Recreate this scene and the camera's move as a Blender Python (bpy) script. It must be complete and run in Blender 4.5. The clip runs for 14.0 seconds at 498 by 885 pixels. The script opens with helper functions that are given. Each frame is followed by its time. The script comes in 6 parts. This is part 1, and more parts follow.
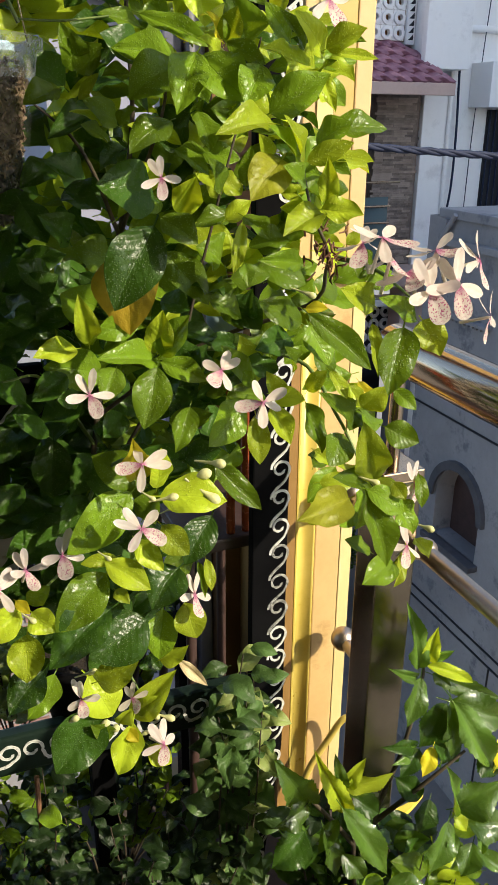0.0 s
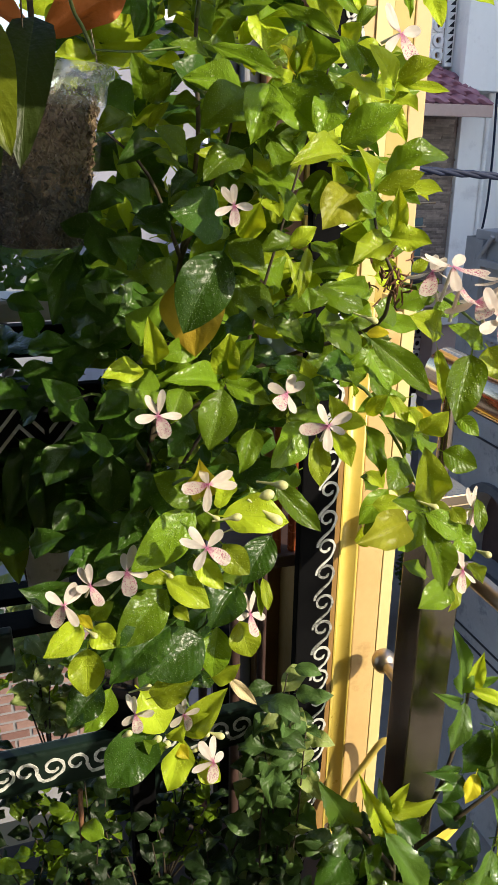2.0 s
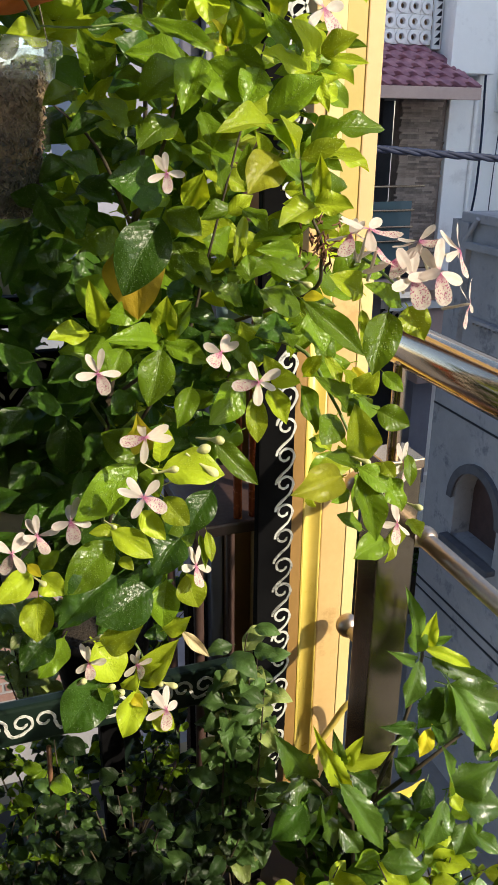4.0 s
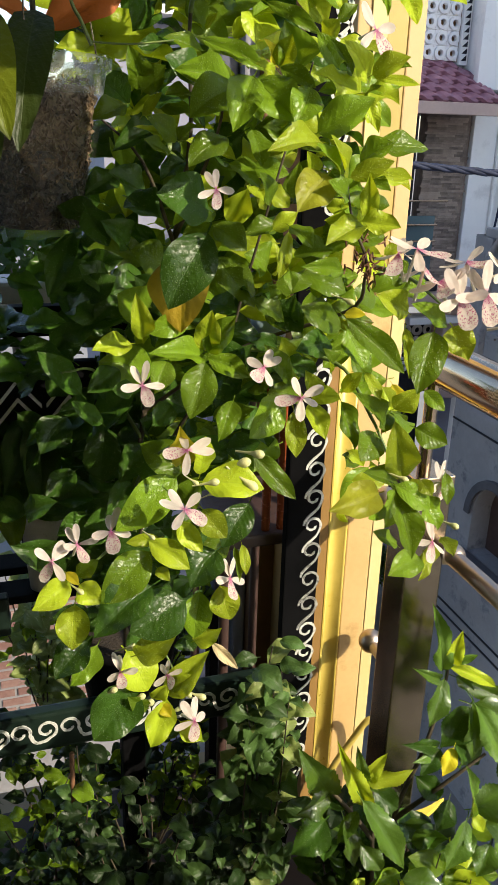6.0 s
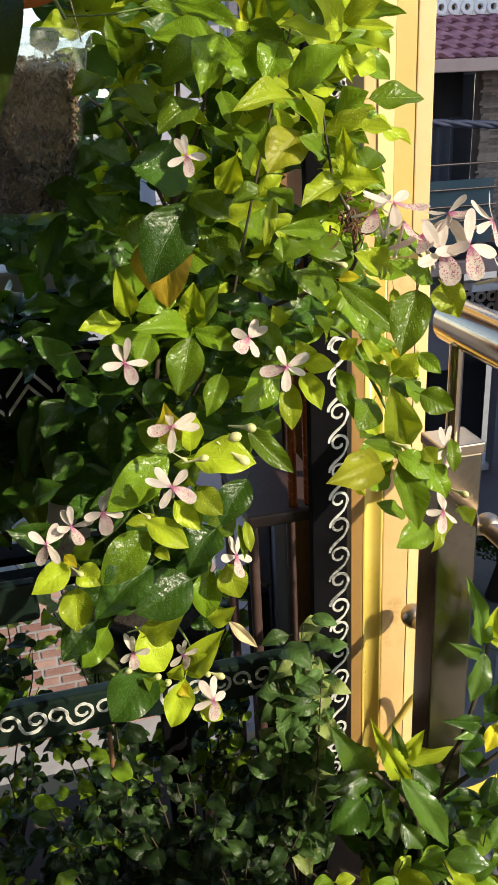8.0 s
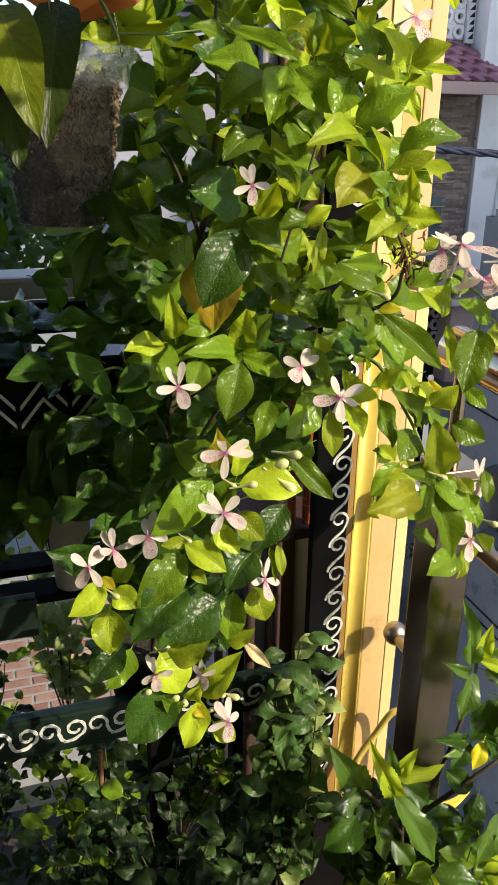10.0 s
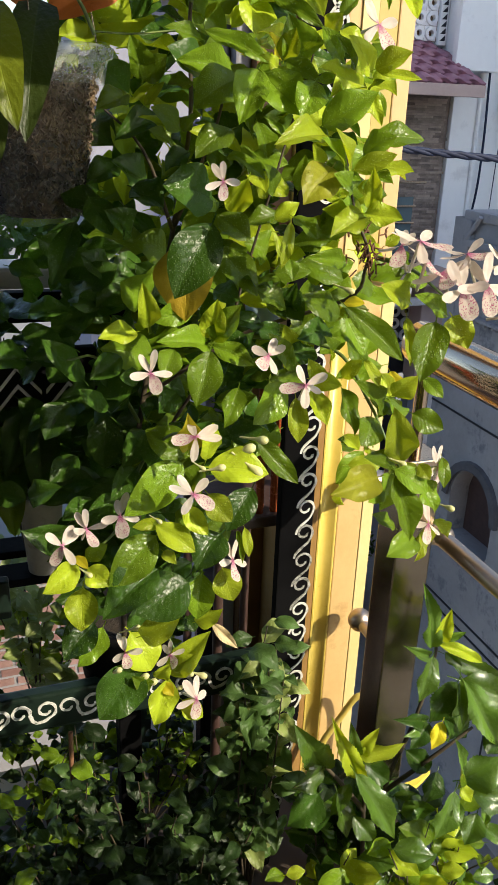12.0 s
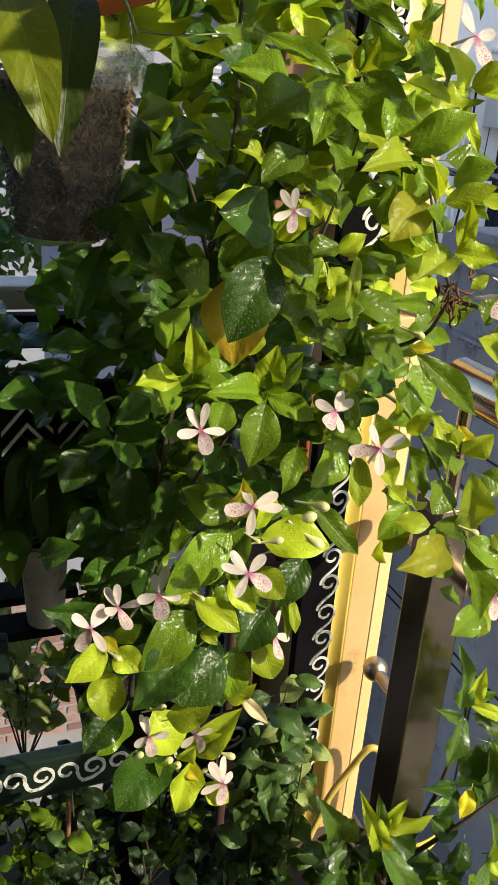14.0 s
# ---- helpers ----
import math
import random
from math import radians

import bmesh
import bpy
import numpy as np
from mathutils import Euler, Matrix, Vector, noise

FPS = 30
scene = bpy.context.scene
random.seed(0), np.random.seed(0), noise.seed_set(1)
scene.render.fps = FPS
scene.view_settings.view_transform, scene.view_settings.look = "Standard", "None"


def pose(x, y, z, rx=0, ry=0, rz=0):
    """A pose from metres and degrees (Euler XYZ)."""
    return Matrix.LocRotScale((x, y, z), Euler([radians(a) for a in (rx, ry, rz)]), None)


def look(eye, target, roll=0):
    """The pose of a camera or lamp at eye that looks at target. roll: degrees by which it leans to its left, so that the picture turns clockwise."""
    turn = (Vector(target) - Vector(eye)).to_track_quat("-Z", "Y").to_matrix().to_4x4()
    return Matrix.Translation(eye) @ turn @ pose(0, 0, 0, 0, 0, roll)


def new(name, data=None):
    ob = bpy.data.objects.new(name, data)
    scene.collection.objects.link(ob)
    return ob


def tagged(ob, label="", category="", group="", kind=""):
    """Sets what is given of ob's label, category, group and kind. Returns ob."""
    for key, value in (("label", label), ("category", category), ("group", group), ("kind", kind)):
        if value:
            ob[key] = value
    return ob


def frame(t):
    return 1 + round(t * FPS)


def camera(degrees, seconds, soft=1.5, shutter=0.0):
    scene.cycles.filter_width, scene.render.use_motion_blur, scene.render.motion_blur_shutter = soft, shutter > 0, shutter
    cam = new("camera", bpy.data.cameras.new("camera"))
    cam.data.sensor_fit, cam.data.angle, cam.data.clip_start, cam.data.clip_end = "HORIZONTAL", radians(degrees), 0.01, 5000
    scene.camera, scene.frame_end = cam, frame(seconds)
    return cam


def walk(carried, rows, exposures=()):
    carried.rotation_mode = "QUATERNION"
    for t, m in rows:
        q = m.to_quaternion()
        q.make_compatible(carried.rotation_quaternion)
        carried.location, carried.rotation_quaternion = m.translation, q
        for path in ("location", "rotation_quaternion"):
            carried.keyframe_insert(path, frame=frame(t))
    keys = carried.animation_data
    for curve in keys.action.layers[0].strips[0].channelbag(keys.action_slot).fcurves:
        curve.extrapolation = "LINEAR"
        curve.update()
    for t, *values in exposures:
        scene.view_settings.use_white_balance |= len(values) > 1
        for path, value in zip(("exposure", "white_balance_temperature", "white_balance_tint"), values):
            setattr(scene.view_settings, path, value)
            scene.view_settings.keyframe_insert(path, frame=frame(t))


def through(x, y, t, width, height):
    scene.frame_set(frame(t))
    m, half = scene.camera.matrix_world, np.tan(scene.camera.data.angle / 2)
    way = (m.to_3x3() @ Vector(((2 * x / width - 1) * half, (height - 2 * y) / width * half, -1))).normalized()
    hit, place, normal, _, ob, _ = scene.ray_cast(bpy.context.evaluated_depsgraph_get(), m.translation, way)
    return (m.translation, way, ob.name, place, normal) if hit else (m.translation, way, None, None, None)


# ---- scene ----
cam = camera(34.9, 14.0)
PATH = [
    (0, (0.004, 0.01, 1.493), (0.671, 1.74, 0.741), 0.4),
    (0.5, (-0.001, 0.002, 1.497), (0.657, 1.742, 0.761), 0.4),
    (1, (-0.01, 0.003, 1.498), (0.651, 1.744, 0.768), 0.5),
    (1.5, (-0.013, -0.006, 1.501), (0.625, 1.75, 0.788), 0.7),
    (2, (-0.034, 0.014, 1.502), (0.572, 1.781, 0.789), 0.8),
    (2.5, (-0.042, 0.015, 1.5), (0.556, 1.787, 0.791), 1.1),
    (3, (-0.017, -0.007, 1.502), (0.621, 1.749, 0.788), 1.1),
    (3.5, (0.034, -0.037, 1.486), (0.687, 1.702, 0.747), 0.7),
    (4, (0.008, -0.06, 1.489), (0.622, 1.692, 0.745), 0.6),
    (4.2, (0.0, -0.066, 1.493), (0.593, 1.695, 0.754), 0.7),
    (6.3, (-0.02, -0.047, 1.496), (0.563, 1.726, 0.776), 1.7),
    (6.5, (-0.017, -0.037, 1.499), (0.573, 1.734, 0.781), 1.5),
    (7, (0.052, -0.043, 1.5), (0.642, 1.731, 0.789), -0.5),
    (7.5, (0.111, -0.074, 1.494), (0.626, 1.717, 0.769), -2.9),
    (8, (0.069, -0.059, 1.479), (0.474, 1.743, 0.713), -3.0),
    (8.2, (0.052, -0.062, 1.478), (0.438, 1.738, 0.697), -2.4),
    (10.3, (-0.054, -0.02, 1.506), (0.531, 1.739, 0.757), 1.1),
    (10.5, (-0.058, -0.024, 1.501), (0.535, 1.736, 0.759), 1.2),
    (11, (-0.061, -0.033, 1.494), (0.545, 1.715, 0.733), 1.5),
    (11.5, (-0.045, -0.057, 1.509), (0.577, 1.682, 0.742), 1.8),
    (12, (-0.056, -0.063, 1.508), (0.575, 1.675, 0.744), 2.1),
    (12.5, (-0.091, -0.022, 1.509), (0.536, 1.719, 0.749), 2.5),
    (13, (-0.084, 0.049, 1.505), (0.564, 1.782, 0.744), 4.0),
    (13.5, (-0.096, 0.061, 1.515), (0.577, 1.787, 0.761), 4.2),
    (14, (-0.095, 0.094, 1.513), (0.604, 1.813, 0.767), 4.2),
]
walk(cam, [(t, look(eye, target, roll)) for t, eye, target, roll in PATH])

# ---- light ----
SUN = Vector((-0.52, 0.62, -0.53)).normalized()
world = bpy.data.worlds.new("sky")
scene.world = world
world.use_nodes = True
wn = world.node_tree.nodes
sky = wn.new("ShaderNodeTexSky")
sky.sky_type, sky.sun_disc = "NISHITA", False
sky.sun_elevation = math.asin(-SUN.z)
sky.sun_rotation = math.atan2(-SUN.x, -SUN.y)
world.node_tree.links.new(sky.outputs[0], wn["Background"].inputs[0])
wn["Background"].inputs[1].default_value = 0.15
lamp = bpy.data.lights.new("sun", "SUN")
lamp.energy, lamp.angle, lamp.color = 3.5, radians(0.6), (1.0, 0.885, 0.66)
sun = new("sun", lamp)
sun.matrix_world = look((0, 0, 6), Vector((0, 0, 6)) + SUN)
scene.view_settings.exposure = 1.0


# ---- materials ----
def material(name):
    m = bpy.data.materials.new(name)
    m.use_nodes = True
    nt = m.node_tree
    return m, nt, nt.nodes["Principled BSDF"]


def ramp(nt, fac, stops):
    r = nt.nodes.new("ShaderNodeValToRGB")
    while len(r.color_ramp.elements) < len(stops):
        r.color_ramp.elements.new(0.5)
    for e, (p, c) in zip(r.color_ramp.elements, stops):
        e.position, e.color = p, (*c, 1)
    nt.links.new(fac, r.inputs[0])
    return r.outputs[0]


def noise_tex(nt, scale, detail=4, rough=0.55, space="Object"):
    tc = nt.nodes.new("ShaderNodeTexCoord")
    n = nt.nodes.new("ShaderNodeTexNoise")
    n.inputs["Scale"].default_value, n.inputs["Detail"].default_value, n.inputs["Roughness"].default_value = scale, detail, rough
    nt.links.new(tc.outputs[space], n.inputs["Vector"])
    return n.outputs[0]


def mul(nt, a, b, op="MULTIPLY"):
    n = nt.nodes.new("ShaderNodeMath")
    n.operation = op
    for i, v in enumerate((a, b)):
        if isinstance(v, (int, float)):
            n.inputs[i].default_value = v
        else:
            nt.links.new(v, n.inputs[i])
    return n.outputs[0]


def mix(nt, fac, a, b):
    n = nt.nodes.new("ShaderNodeMix")
    n.data_type = "RGBA"
    for k, v in ((0, fac), (6, a), (7, b)):
        if isinstance(v, (int, float)):
            n.inputs[k].default_value = v
        elif isinstance(v, tuple):
            n.inputs[k].default_value = (*v, 1)
        else:
            nt.links.new(v, n.inputs[k])
    return n.outputs[2]


def bump(nt, bsdf, height, strength, dist=0.002):
    b = nt.nodes.new("ShaderNodeBump")
    b.inputs["Strength"].default_value, b.inputs["Distance"].default_value = strength, dist
    nt.links.new(height, b.inputs["Height"])
    nt.links.new(b.outputs[0], bsdf.inputs["Normal"])


def surface(name, dark, light, rough=0.6, scale=6.0, grain=60.0, metal=0.0, relief=0.15, dist=0.002, spots=None, gloss=0.5, vary=0.0, even=0.12):
    """Two scales of variation: broad stains and a fine grain; spots: a third colour in worn patches."""
    m, nt, p = material(name)
    broad, fine = noise_tex(nt, scale), noise_tex(nt, grain, 6, 0.65)
    f = mul(nt, mul(nt, broad, 0.65), mul(nt, fine, 0.35), "ADD")
    if vary:
        info = nt.nodes.new("ShaderNodeObjectInfo")
        f = mul(nt, f, mul(nt, mul(nt, info.outputs["Random"], 0.5, "SUBTRACT"), vary), "ADD")
    col = ramp(nt, f, [(0.32, dark), (0.68, light)])
    if spots:
        s = ramp(nt, noise_tex(nt, scale * 2.3, 8, 0.7), [(0.56, (0, 0, 0)), (0.66, (1, 1, 1))])
        col = mix(nt, s, col, spots)
    nt.links.new(col, p.inputs["Base Color"])
    r = ramp(nt, fine, [(0.3, (max(rough - even, 0.03),) * 3), (0.7, (min(rough + even, 1),) * 3)])
    nt.links.new(r, p.inputs["Roughness"])
    p.inputs["Metallic"].default_value = metal
    p.inputs["Specular IOR Level"].default_value = gloss
    if relief:
        bump(nt, p, fine, relief, dist)
    return m


def leaf_material(name, base, back, rough=0.36, wet=1.0, through=0.42, blotch=None, gloss=0.26):
    """A living blade: pale midrib and side veins, mottled green, quilted between the veins, drops of water, light shining through."""
    m, nt, p = material(name)
    uv = nt.nodes.new("ShaderNodeUVMap")
    sep = nt.nodes.new("ShaderNodeSeparateXYZ")
    nt.links.new(uv.outputs[0], sep.inputs[0])
    u, v = sep.outputs[0], sep.outputs[1]
    absu = mul(nt, mul(nt, u, 0.5, "SUBTRACT"), 0, "ABSOLUTE")
    rib = ramp(nt, absu, [(0.006, (1, 1, 1)), (0.022, (0, 0, 0))])
    phase = mul(nt, mul(nt, v, mul(nt, absu, 0.55), "SUBTRACT"), 50.0)
    wave = mul(nt, phase, 0, "SINE")
    vein = ramp(nt, wave, [(0.86, (0, 0, 0)), (0.99, (0.55, 0.55, 0.55))])
    info = nt.nodes.new("ShaderNodeObjectInfo")
    tone = noise_tex(nt, 2.2, 3)
    var = mul(nt, mul(nt, tone, 0.6), mul(nt, info.outputs["Random"], 0.55), "ADD")
    lo = tuple(c * 0.55 for c in base)
    hi = tuple(min(c * 1.75, 0.9) for c in base)
    col = ramp(nt, var, [(0.25, lo), (0.55, base), (0.85, hi)])
    if blotch:
        s = ramp(nt, noise_tex(nt, 5.0, 6, 0.7), [(0.55, (0, 0, 0)), (0.7, (1, 1, 1))])
        col = mix(nt, s, col, blotch)
    veins = mul(nt, rib, vein, "MAXIMUM")
    col = mix(nt, mul(nt, veins, 0.34), col, tuple(min(c * 1.9 + 0.02, 0.9) for c in base))
    # drops: small separate domes, in patches
    gp = nt.nodes.new("ShaderNodeNewGeometry")
    vw = nt.nodes.new("ShaderNodeTexVoronoi")
    vw.inputs["Scale"].default_value = 430.0
    nt.links.new(gp.outputs["Position"], vw.inputs["Vector"])
    pick = nt.nodes.new("ShaderNodeSeparateXYZ")
    nt.links.new(vw.outputs["Color"], pick.inputs[0])
    nz = nt.nodes.new("ShaderNodeTexNoise")
    nz.inputs["Scale"].default_value, nz.inputs["Detail"].default_value = 34.0, 2
    nt.links.new(gp.outputs["Position"], nz.inputs["Vector"])
    patch = ramp(nt, nz.outputs[0], [(0.36, (0, 0, 0)), (0.48, (1, 1, 1))])
    dome = ramp(nt, vw.outputs["Distance"], [(0.0, (1, 1, 1)), (0.18, (0.86, 0.86, 0.86)), (0.30, (0.5, 0.5, 0.5)), (0.40, (0, 0, 0))])
    some = ramp(nt, pick.outputs[0], [(0.22, (0, 0, 0)), (0.24, (1, 1, 1))])
    drops = mul(nt, mul(nt, mul(nt, dome, some), patch), wet)
    # pale specks: the drops' bright glints, painted into the leaf colour
    drop_glints = mul(nt, mul(nt, ramp(nt, vw.outputs["Distance"], [(0.16, (1, 1, 1)), (0.30, (0, 0, 0))]), mul(nt, some, patch)), 0.62 * wet)
    col = mix(nt, drop_glints, col, tuple(min(c * 1.6 + k, 0.75) for c, k in zip(base, (0.22, 0.24, 0.13))))
    nt.links.new(col, p.inputs["Base Color"])
    quilt = mul(nt, mul(nt, wave, 0.5), mul(nt, rib, -1.4), "ADD")
    n2 = nt.nodes.new("ShaderNodeTexNoise")
    n2.inputs["Scale"].default_value, n2.inputs["Detail"].default_value = 150.0, 3
    nt.links.new(gp.outputs["Position"], n2.inputs["Vector"])
    h = mul(nt, mul(nt, quilt, 0.28), mul(nt, drops, 1.0), "ADD")
    h = mul(nt, h, mul(nt, n2.outputs[0], 1.7), "ADD")
    bump(nt, p, h, 0.6, 0.0013)
    rg = ramp(nt, mul(nt, patch, wet), [(0.1, (rough,) * 3), (0.9, (rough * 0.74,) * 3)])
    rg = mix(nt, drops, rg, (0.09, 0.09, 0.09))
    nt.links.new(rg, p.inputs["Roughness"])
    p.inputs["Specular IOR Level"].default_value = gloss
    tr = nt.nodes.new("ShaderNodeBsdfTranslucent")
    nt.links.new(mix(nt, veins, back, tuple(c * 0.75 for c in back)), tr.inputs[0])
    ms = nt.nodes.new("ShaderNodeMixShader")
    ms.inputs[0].default_value = through
    nt.links.new(p.outputs[0], ms.inputs[1])
    nt.links.new(tr.outputs[0], ms.inputs[2])
    nt.links.new(ms.outputs[0], nt.nodes["Material Output"].inputs[0])
    return m


LEAF = {
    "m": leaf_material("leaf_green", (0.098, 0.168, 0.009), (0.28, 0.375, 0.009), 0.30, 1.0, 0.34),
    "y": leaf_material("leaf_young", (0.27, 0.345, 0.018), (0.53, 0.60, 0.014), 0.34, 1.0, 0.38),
    "Y": leaf_material("leaf_yellow", (0.52, 0.45, 0.02), (0.75, 0.60, 0.03), 0.45, 0.3, 0.45),
    "o": leaf_material("leaf_olive", (0.23, 0.24, 0.018), (0.42, 0.40, 0.03), 0.40, 0.6, 0.45),
    "O": leaf_material("leaf_ochre", (0.42, 0.29, 0.025), (0.62, 0.42, 0.03), 0.5, 0.2, 0.4, (0.22, 0.20, 0.02)),
    "d": leaf_material("leaf_dried", (0.42, 0.34, 0.20), (0.5, 0.38, 0.2), 0.7, 0.0, 0.25, (0.25, 0.16, 0.08)),
    "r": leaf_material("leaf_rust", (0.30, 0.085, 0.02), (0.65, 0.18, 0.03), 0.6, 0.0, 0.4, (0.06, 0.02, 0.012)),
    # near-black green: shade under the stand is put into this leaf colour
    "b": leaf_material("bush_leaf_darkened", (0.012, 0.026, 0.007), (0.04, 0.07, 0.012), 0.40, 0.2, 0.25),
    "g": leaf_material("herb_leaf", (0.052, 0.098, 0.026), (0.11, 0.19, 0.03), 0.36, 0.3, 0.3),
    "h": leaf_material("hibiscus_leaf", (0.062, 0.122, 0.015), (0.17, 0.29, 0.012), 0.24, 0.5, 0.32, None, 0.85),
    "v": leaf_material("leaf_pale_edged", (0.20, 0.25, 0.075), (0.30, 0.37, 0.09), 0.40, 0.2, 0.35, (0.55, 0.53, 0.33)),
    # darker copy of the green leaf; carries shade in its colour
    "k": leaf_material("leaf_shade_dark", (0.030, 0.072, 0.008), (0.09, 0.18, 0.008), 0.30, 0.8, 0.3),
}
STEM = surface("stem_bark", (0.022, 0.016, 0.009), (0.07, 0.05, 0.028), 0.75, 40, 300, relief=0.5)
GREENSTEM = surface("stem_green", (0.06, 0.10, 0.02), (0.16, 0.22, 0.05), 0.5, 30, 200)
BUD = surface("bud_cream", (0.42, 0.43, 0.16), (0.62, 0.60, 0.32), 0.5, 60, 300)


def petal_material(name, spotted):
    m, nt, p = material(name)
    uv = nt.nodes.new("ShaderNodeUVMap")
    sep = nt.nodes.new("ShaderNodeSeparateXYZ")
    nt.links.new(uv.outputs[0], sep.inputs[0])
    gp = nt.nodes.new("ShaderNodeNewGeometry")
    base = ramp(nt, noise_tex(nt, 3.0, 3), [(0.3, (0.76, 0.64, 0.58)), (0.7, (0.82, 0.745, 0.69))])
    throat = ramp(nt, sep.outputs[1], [(0.06, (0.85, 0.85, 0.85)), (0.40 if spotted else 0.20, (0, 0, 0))])
    col = mix(nt, throat, base, (0.52, 0.09, 0.30))
    if spotted:
        vo = nt.nodes.new("ShaderNodeTexVoronoi")
        vo.inputs["Scale"].default_value = 15.0
        mp = nt.nodes.new("ShaderNodeMapping")
        mp.inputs["Scale"].default_value = (0.75, 1.25, 1)
        nt.links.new(uv.outputs[0], mp.inputs[0])
        nt.links.new(mp.outputs[0], vo.inputs["Vector"])
        dots = ramp(nt, vo.outputs["Distance"], [(0.28, (1, 1, 1)), (0.44, (0, 0, 0))])
        fade = ramp(nt, sep.outputs[1], [(0.78, (1, 1, 1)), (0.97, (0, 0, 0))])
        col = mix(nt, mul(nt, dots, mul(nt, fade, 0.95)), col, (0.48, 0.03, 0.19))
    nt.links.new(col, p.inputs["Base Color"])
    p.inputs["Roughness"].default_value = 0.55
    tr = nt.nodes.new("ShaderNodeBsdfTranslucent")
    nt.links.new(col, tr.inputs[0])
    ms = nt.nodes.new("ShaderNodeMixShader")
    ms.inputs[0].default_value = 0.48
    nt.links.new(p.outputs[0], ms.inputs[1])
    nt.links.new(tr.outputs[0], ms.inputs[2])
    nt.links.new(ms.outputs[0], nt.nodes["Material Output"].inputs[0])
    return m


TUBE = surface("flower_tube", (0.60, 0.56, 0.44), (0.72, 0.68, 0.58), 0.55, 60, 300)
PETAL, LIP = petal_material("petal_white", False), petal_material("petal_spotted", True)
BLACK = surface("black_gloss_paint", (0.003, 0.003, 0.0035), (0.007, 0.007, 0.008), 0.6, 10, 120, relief=0.1, gloss=0.02)
GREENBLACK = surface("dark_green_paint", (0.005, 0.011, 0.008), (0.011, 0.022, 0.016), 0.4, 8, 90, relief=0.1, gloss=0.25)
WHITE = surface("white_scroll_paint", (0.44, 0.44, 0.43), (0.66, 0.66, 0.64), 0.55, 60, 300, relief=0.2, spots=(0.25, 0.25, 0.24))
WORN = surface("worn_scroll_paint", (0.03, 0.03, 0.03), (0.50, 0.50, 0.48), 0.6, 170, 400, relief=0.3, spots=(0.02, 0.02, 0.02))
YELLOW = surface("yellow_trim_paint", (0.50, 0.38, 0.07), (0.60, 0.47, 0.12), 0.38, 5, 50, relief=0.12, spots=(0.52, 0.40, 0.08))
TAN = surface("tan_panel_paint", (0.50, 0.325, 0.13), (0.58, 0.395, 0.175), 0.5, 6, 70, relief=0.15, spots=(0.46, 0.295, 0.115))
CREAM = surface("cream_trim_paint", (0.55, 0.44, 0.19), (0.63, 0.515, 0.25), 0.45, 5, 60, relief=0.12)
# brown tint in these two steels stands in for warm reflections
STEEL = surface("brown_tinted_steel", (0.46, 0.345, 0.235), (0.58, 0.45, 0.33), 0.15, 14, 400, 1.0, 0.0, even=0.04)
STEELBALL = surface("brown_tinted_satin_steel", (0.42, 0.335, 0.27), (0.50, 0.41, 0.34), 0.36, 20, 200, 1.0, 0.0, 0.0005, even=0.02)
STEELDULL = surface("weathered_steel", (0.20, 0.165, 0.12), (0.29, 0.245, 0.18), 0.21, 18, 200, 1.0, 0.0, 0.0005, spots=(0.20, 0.17, 0.13), even=0.06)
COPPER = surface("red_brown_varnish", (0.22, 0.045, 0.015), (0.40, 0.10, 0.03), 0.22, 12, 90, 0.3, 0.1)
MAROON = surface("maroon_board", (0.035, 0.018, 0.016), (0.07, 0.04, 0.035), 0.5, 12, 90)
BROWN = surface("shade_brown_paint", (0.13, 0.058, 0.018), (0.21, 0.10, 0.03), 0.5, 6, 60)
SLATE = surface("slate_blue_paint", (0.05, 0.05, 0.09), (0.10, 0.10, 0.16), 0.5, 5, 40)
LILAC = surface("lilac_wall_paint", (0.18, 0.178, 0.225), (0.27, 0.268, 0.32), 0.8, 1.2, 20, relief=0.2, dist=0.01, spots=(0.23, 0.225, 0.28))
WHITEWALL = surface("white_wall_paint", (0.83, 0.80, 0.775), (0.89, 0.865, 0.84), 0.8, 0.8, 14, relief=0.2, dist=0.01, spots=(0.74, 0.71, 0.69))
GREYWALL = surface("grey_render", (0.21, 0.21, 0.225), (0.32, 0.318, 0.335), 0.85, 1.5, 18, relief=0.3, dist=0.01, spots=(0.15, 0.155, 0.18))
ROOFTILE = surface("maroon_roof_tile", (0.25, 0.105, 0.14), (0.38, 0.18, 0.22), 0.55, 3, 30, relief=0.2, dist=0.01, vary=0.25)
FASCIA = surface("pink_grey_fascia", (0.47, 0.33, 0.285), (0.58, 0.43, 0.37), 0.7, 2, 30)
STONE = surface("slate_cladding", (0.11, 0.082, 0.066), (0.37, 0.285, 0.23), 0.8, 5, 50, relief=0.4, dist=0.01, vary=0.3)
# near-black colour that stands in for shade in rooms and openings
DARK = surface("near_black", (0.010, 0.010, 0.014), (0.022, 0.022, 0.028), 0.8, 2, 20)
CURTAIN = surface("blue_curtain", (0.07, 0.075, 0.105), (0.13, 0.14, 0.18), 0.85, 3, 60)
CABLE = surface("black_rubber", (0.012, 0.016, 0.036), (0.028, 0.036, 0.072), 0.6, 20, 200, gloss=0.15)
FLOOR = surface("brown_cement_floor", (0.035, 0.026, 0.022), (0.085, 0.060, 0.050), 0.8, 3, 40, relief=0.3)
SOIL = surface("dark_soil", (0.018, 0.012, 0.008), (0.05, 0.035, 0.022), 0.95, 30, 150, relief=0.9, dist=0.01)
BARK, bnt, bp_ = material("orchid_bark")
isl = bnt.nodes.new("ShaderNodeNewGeometry")
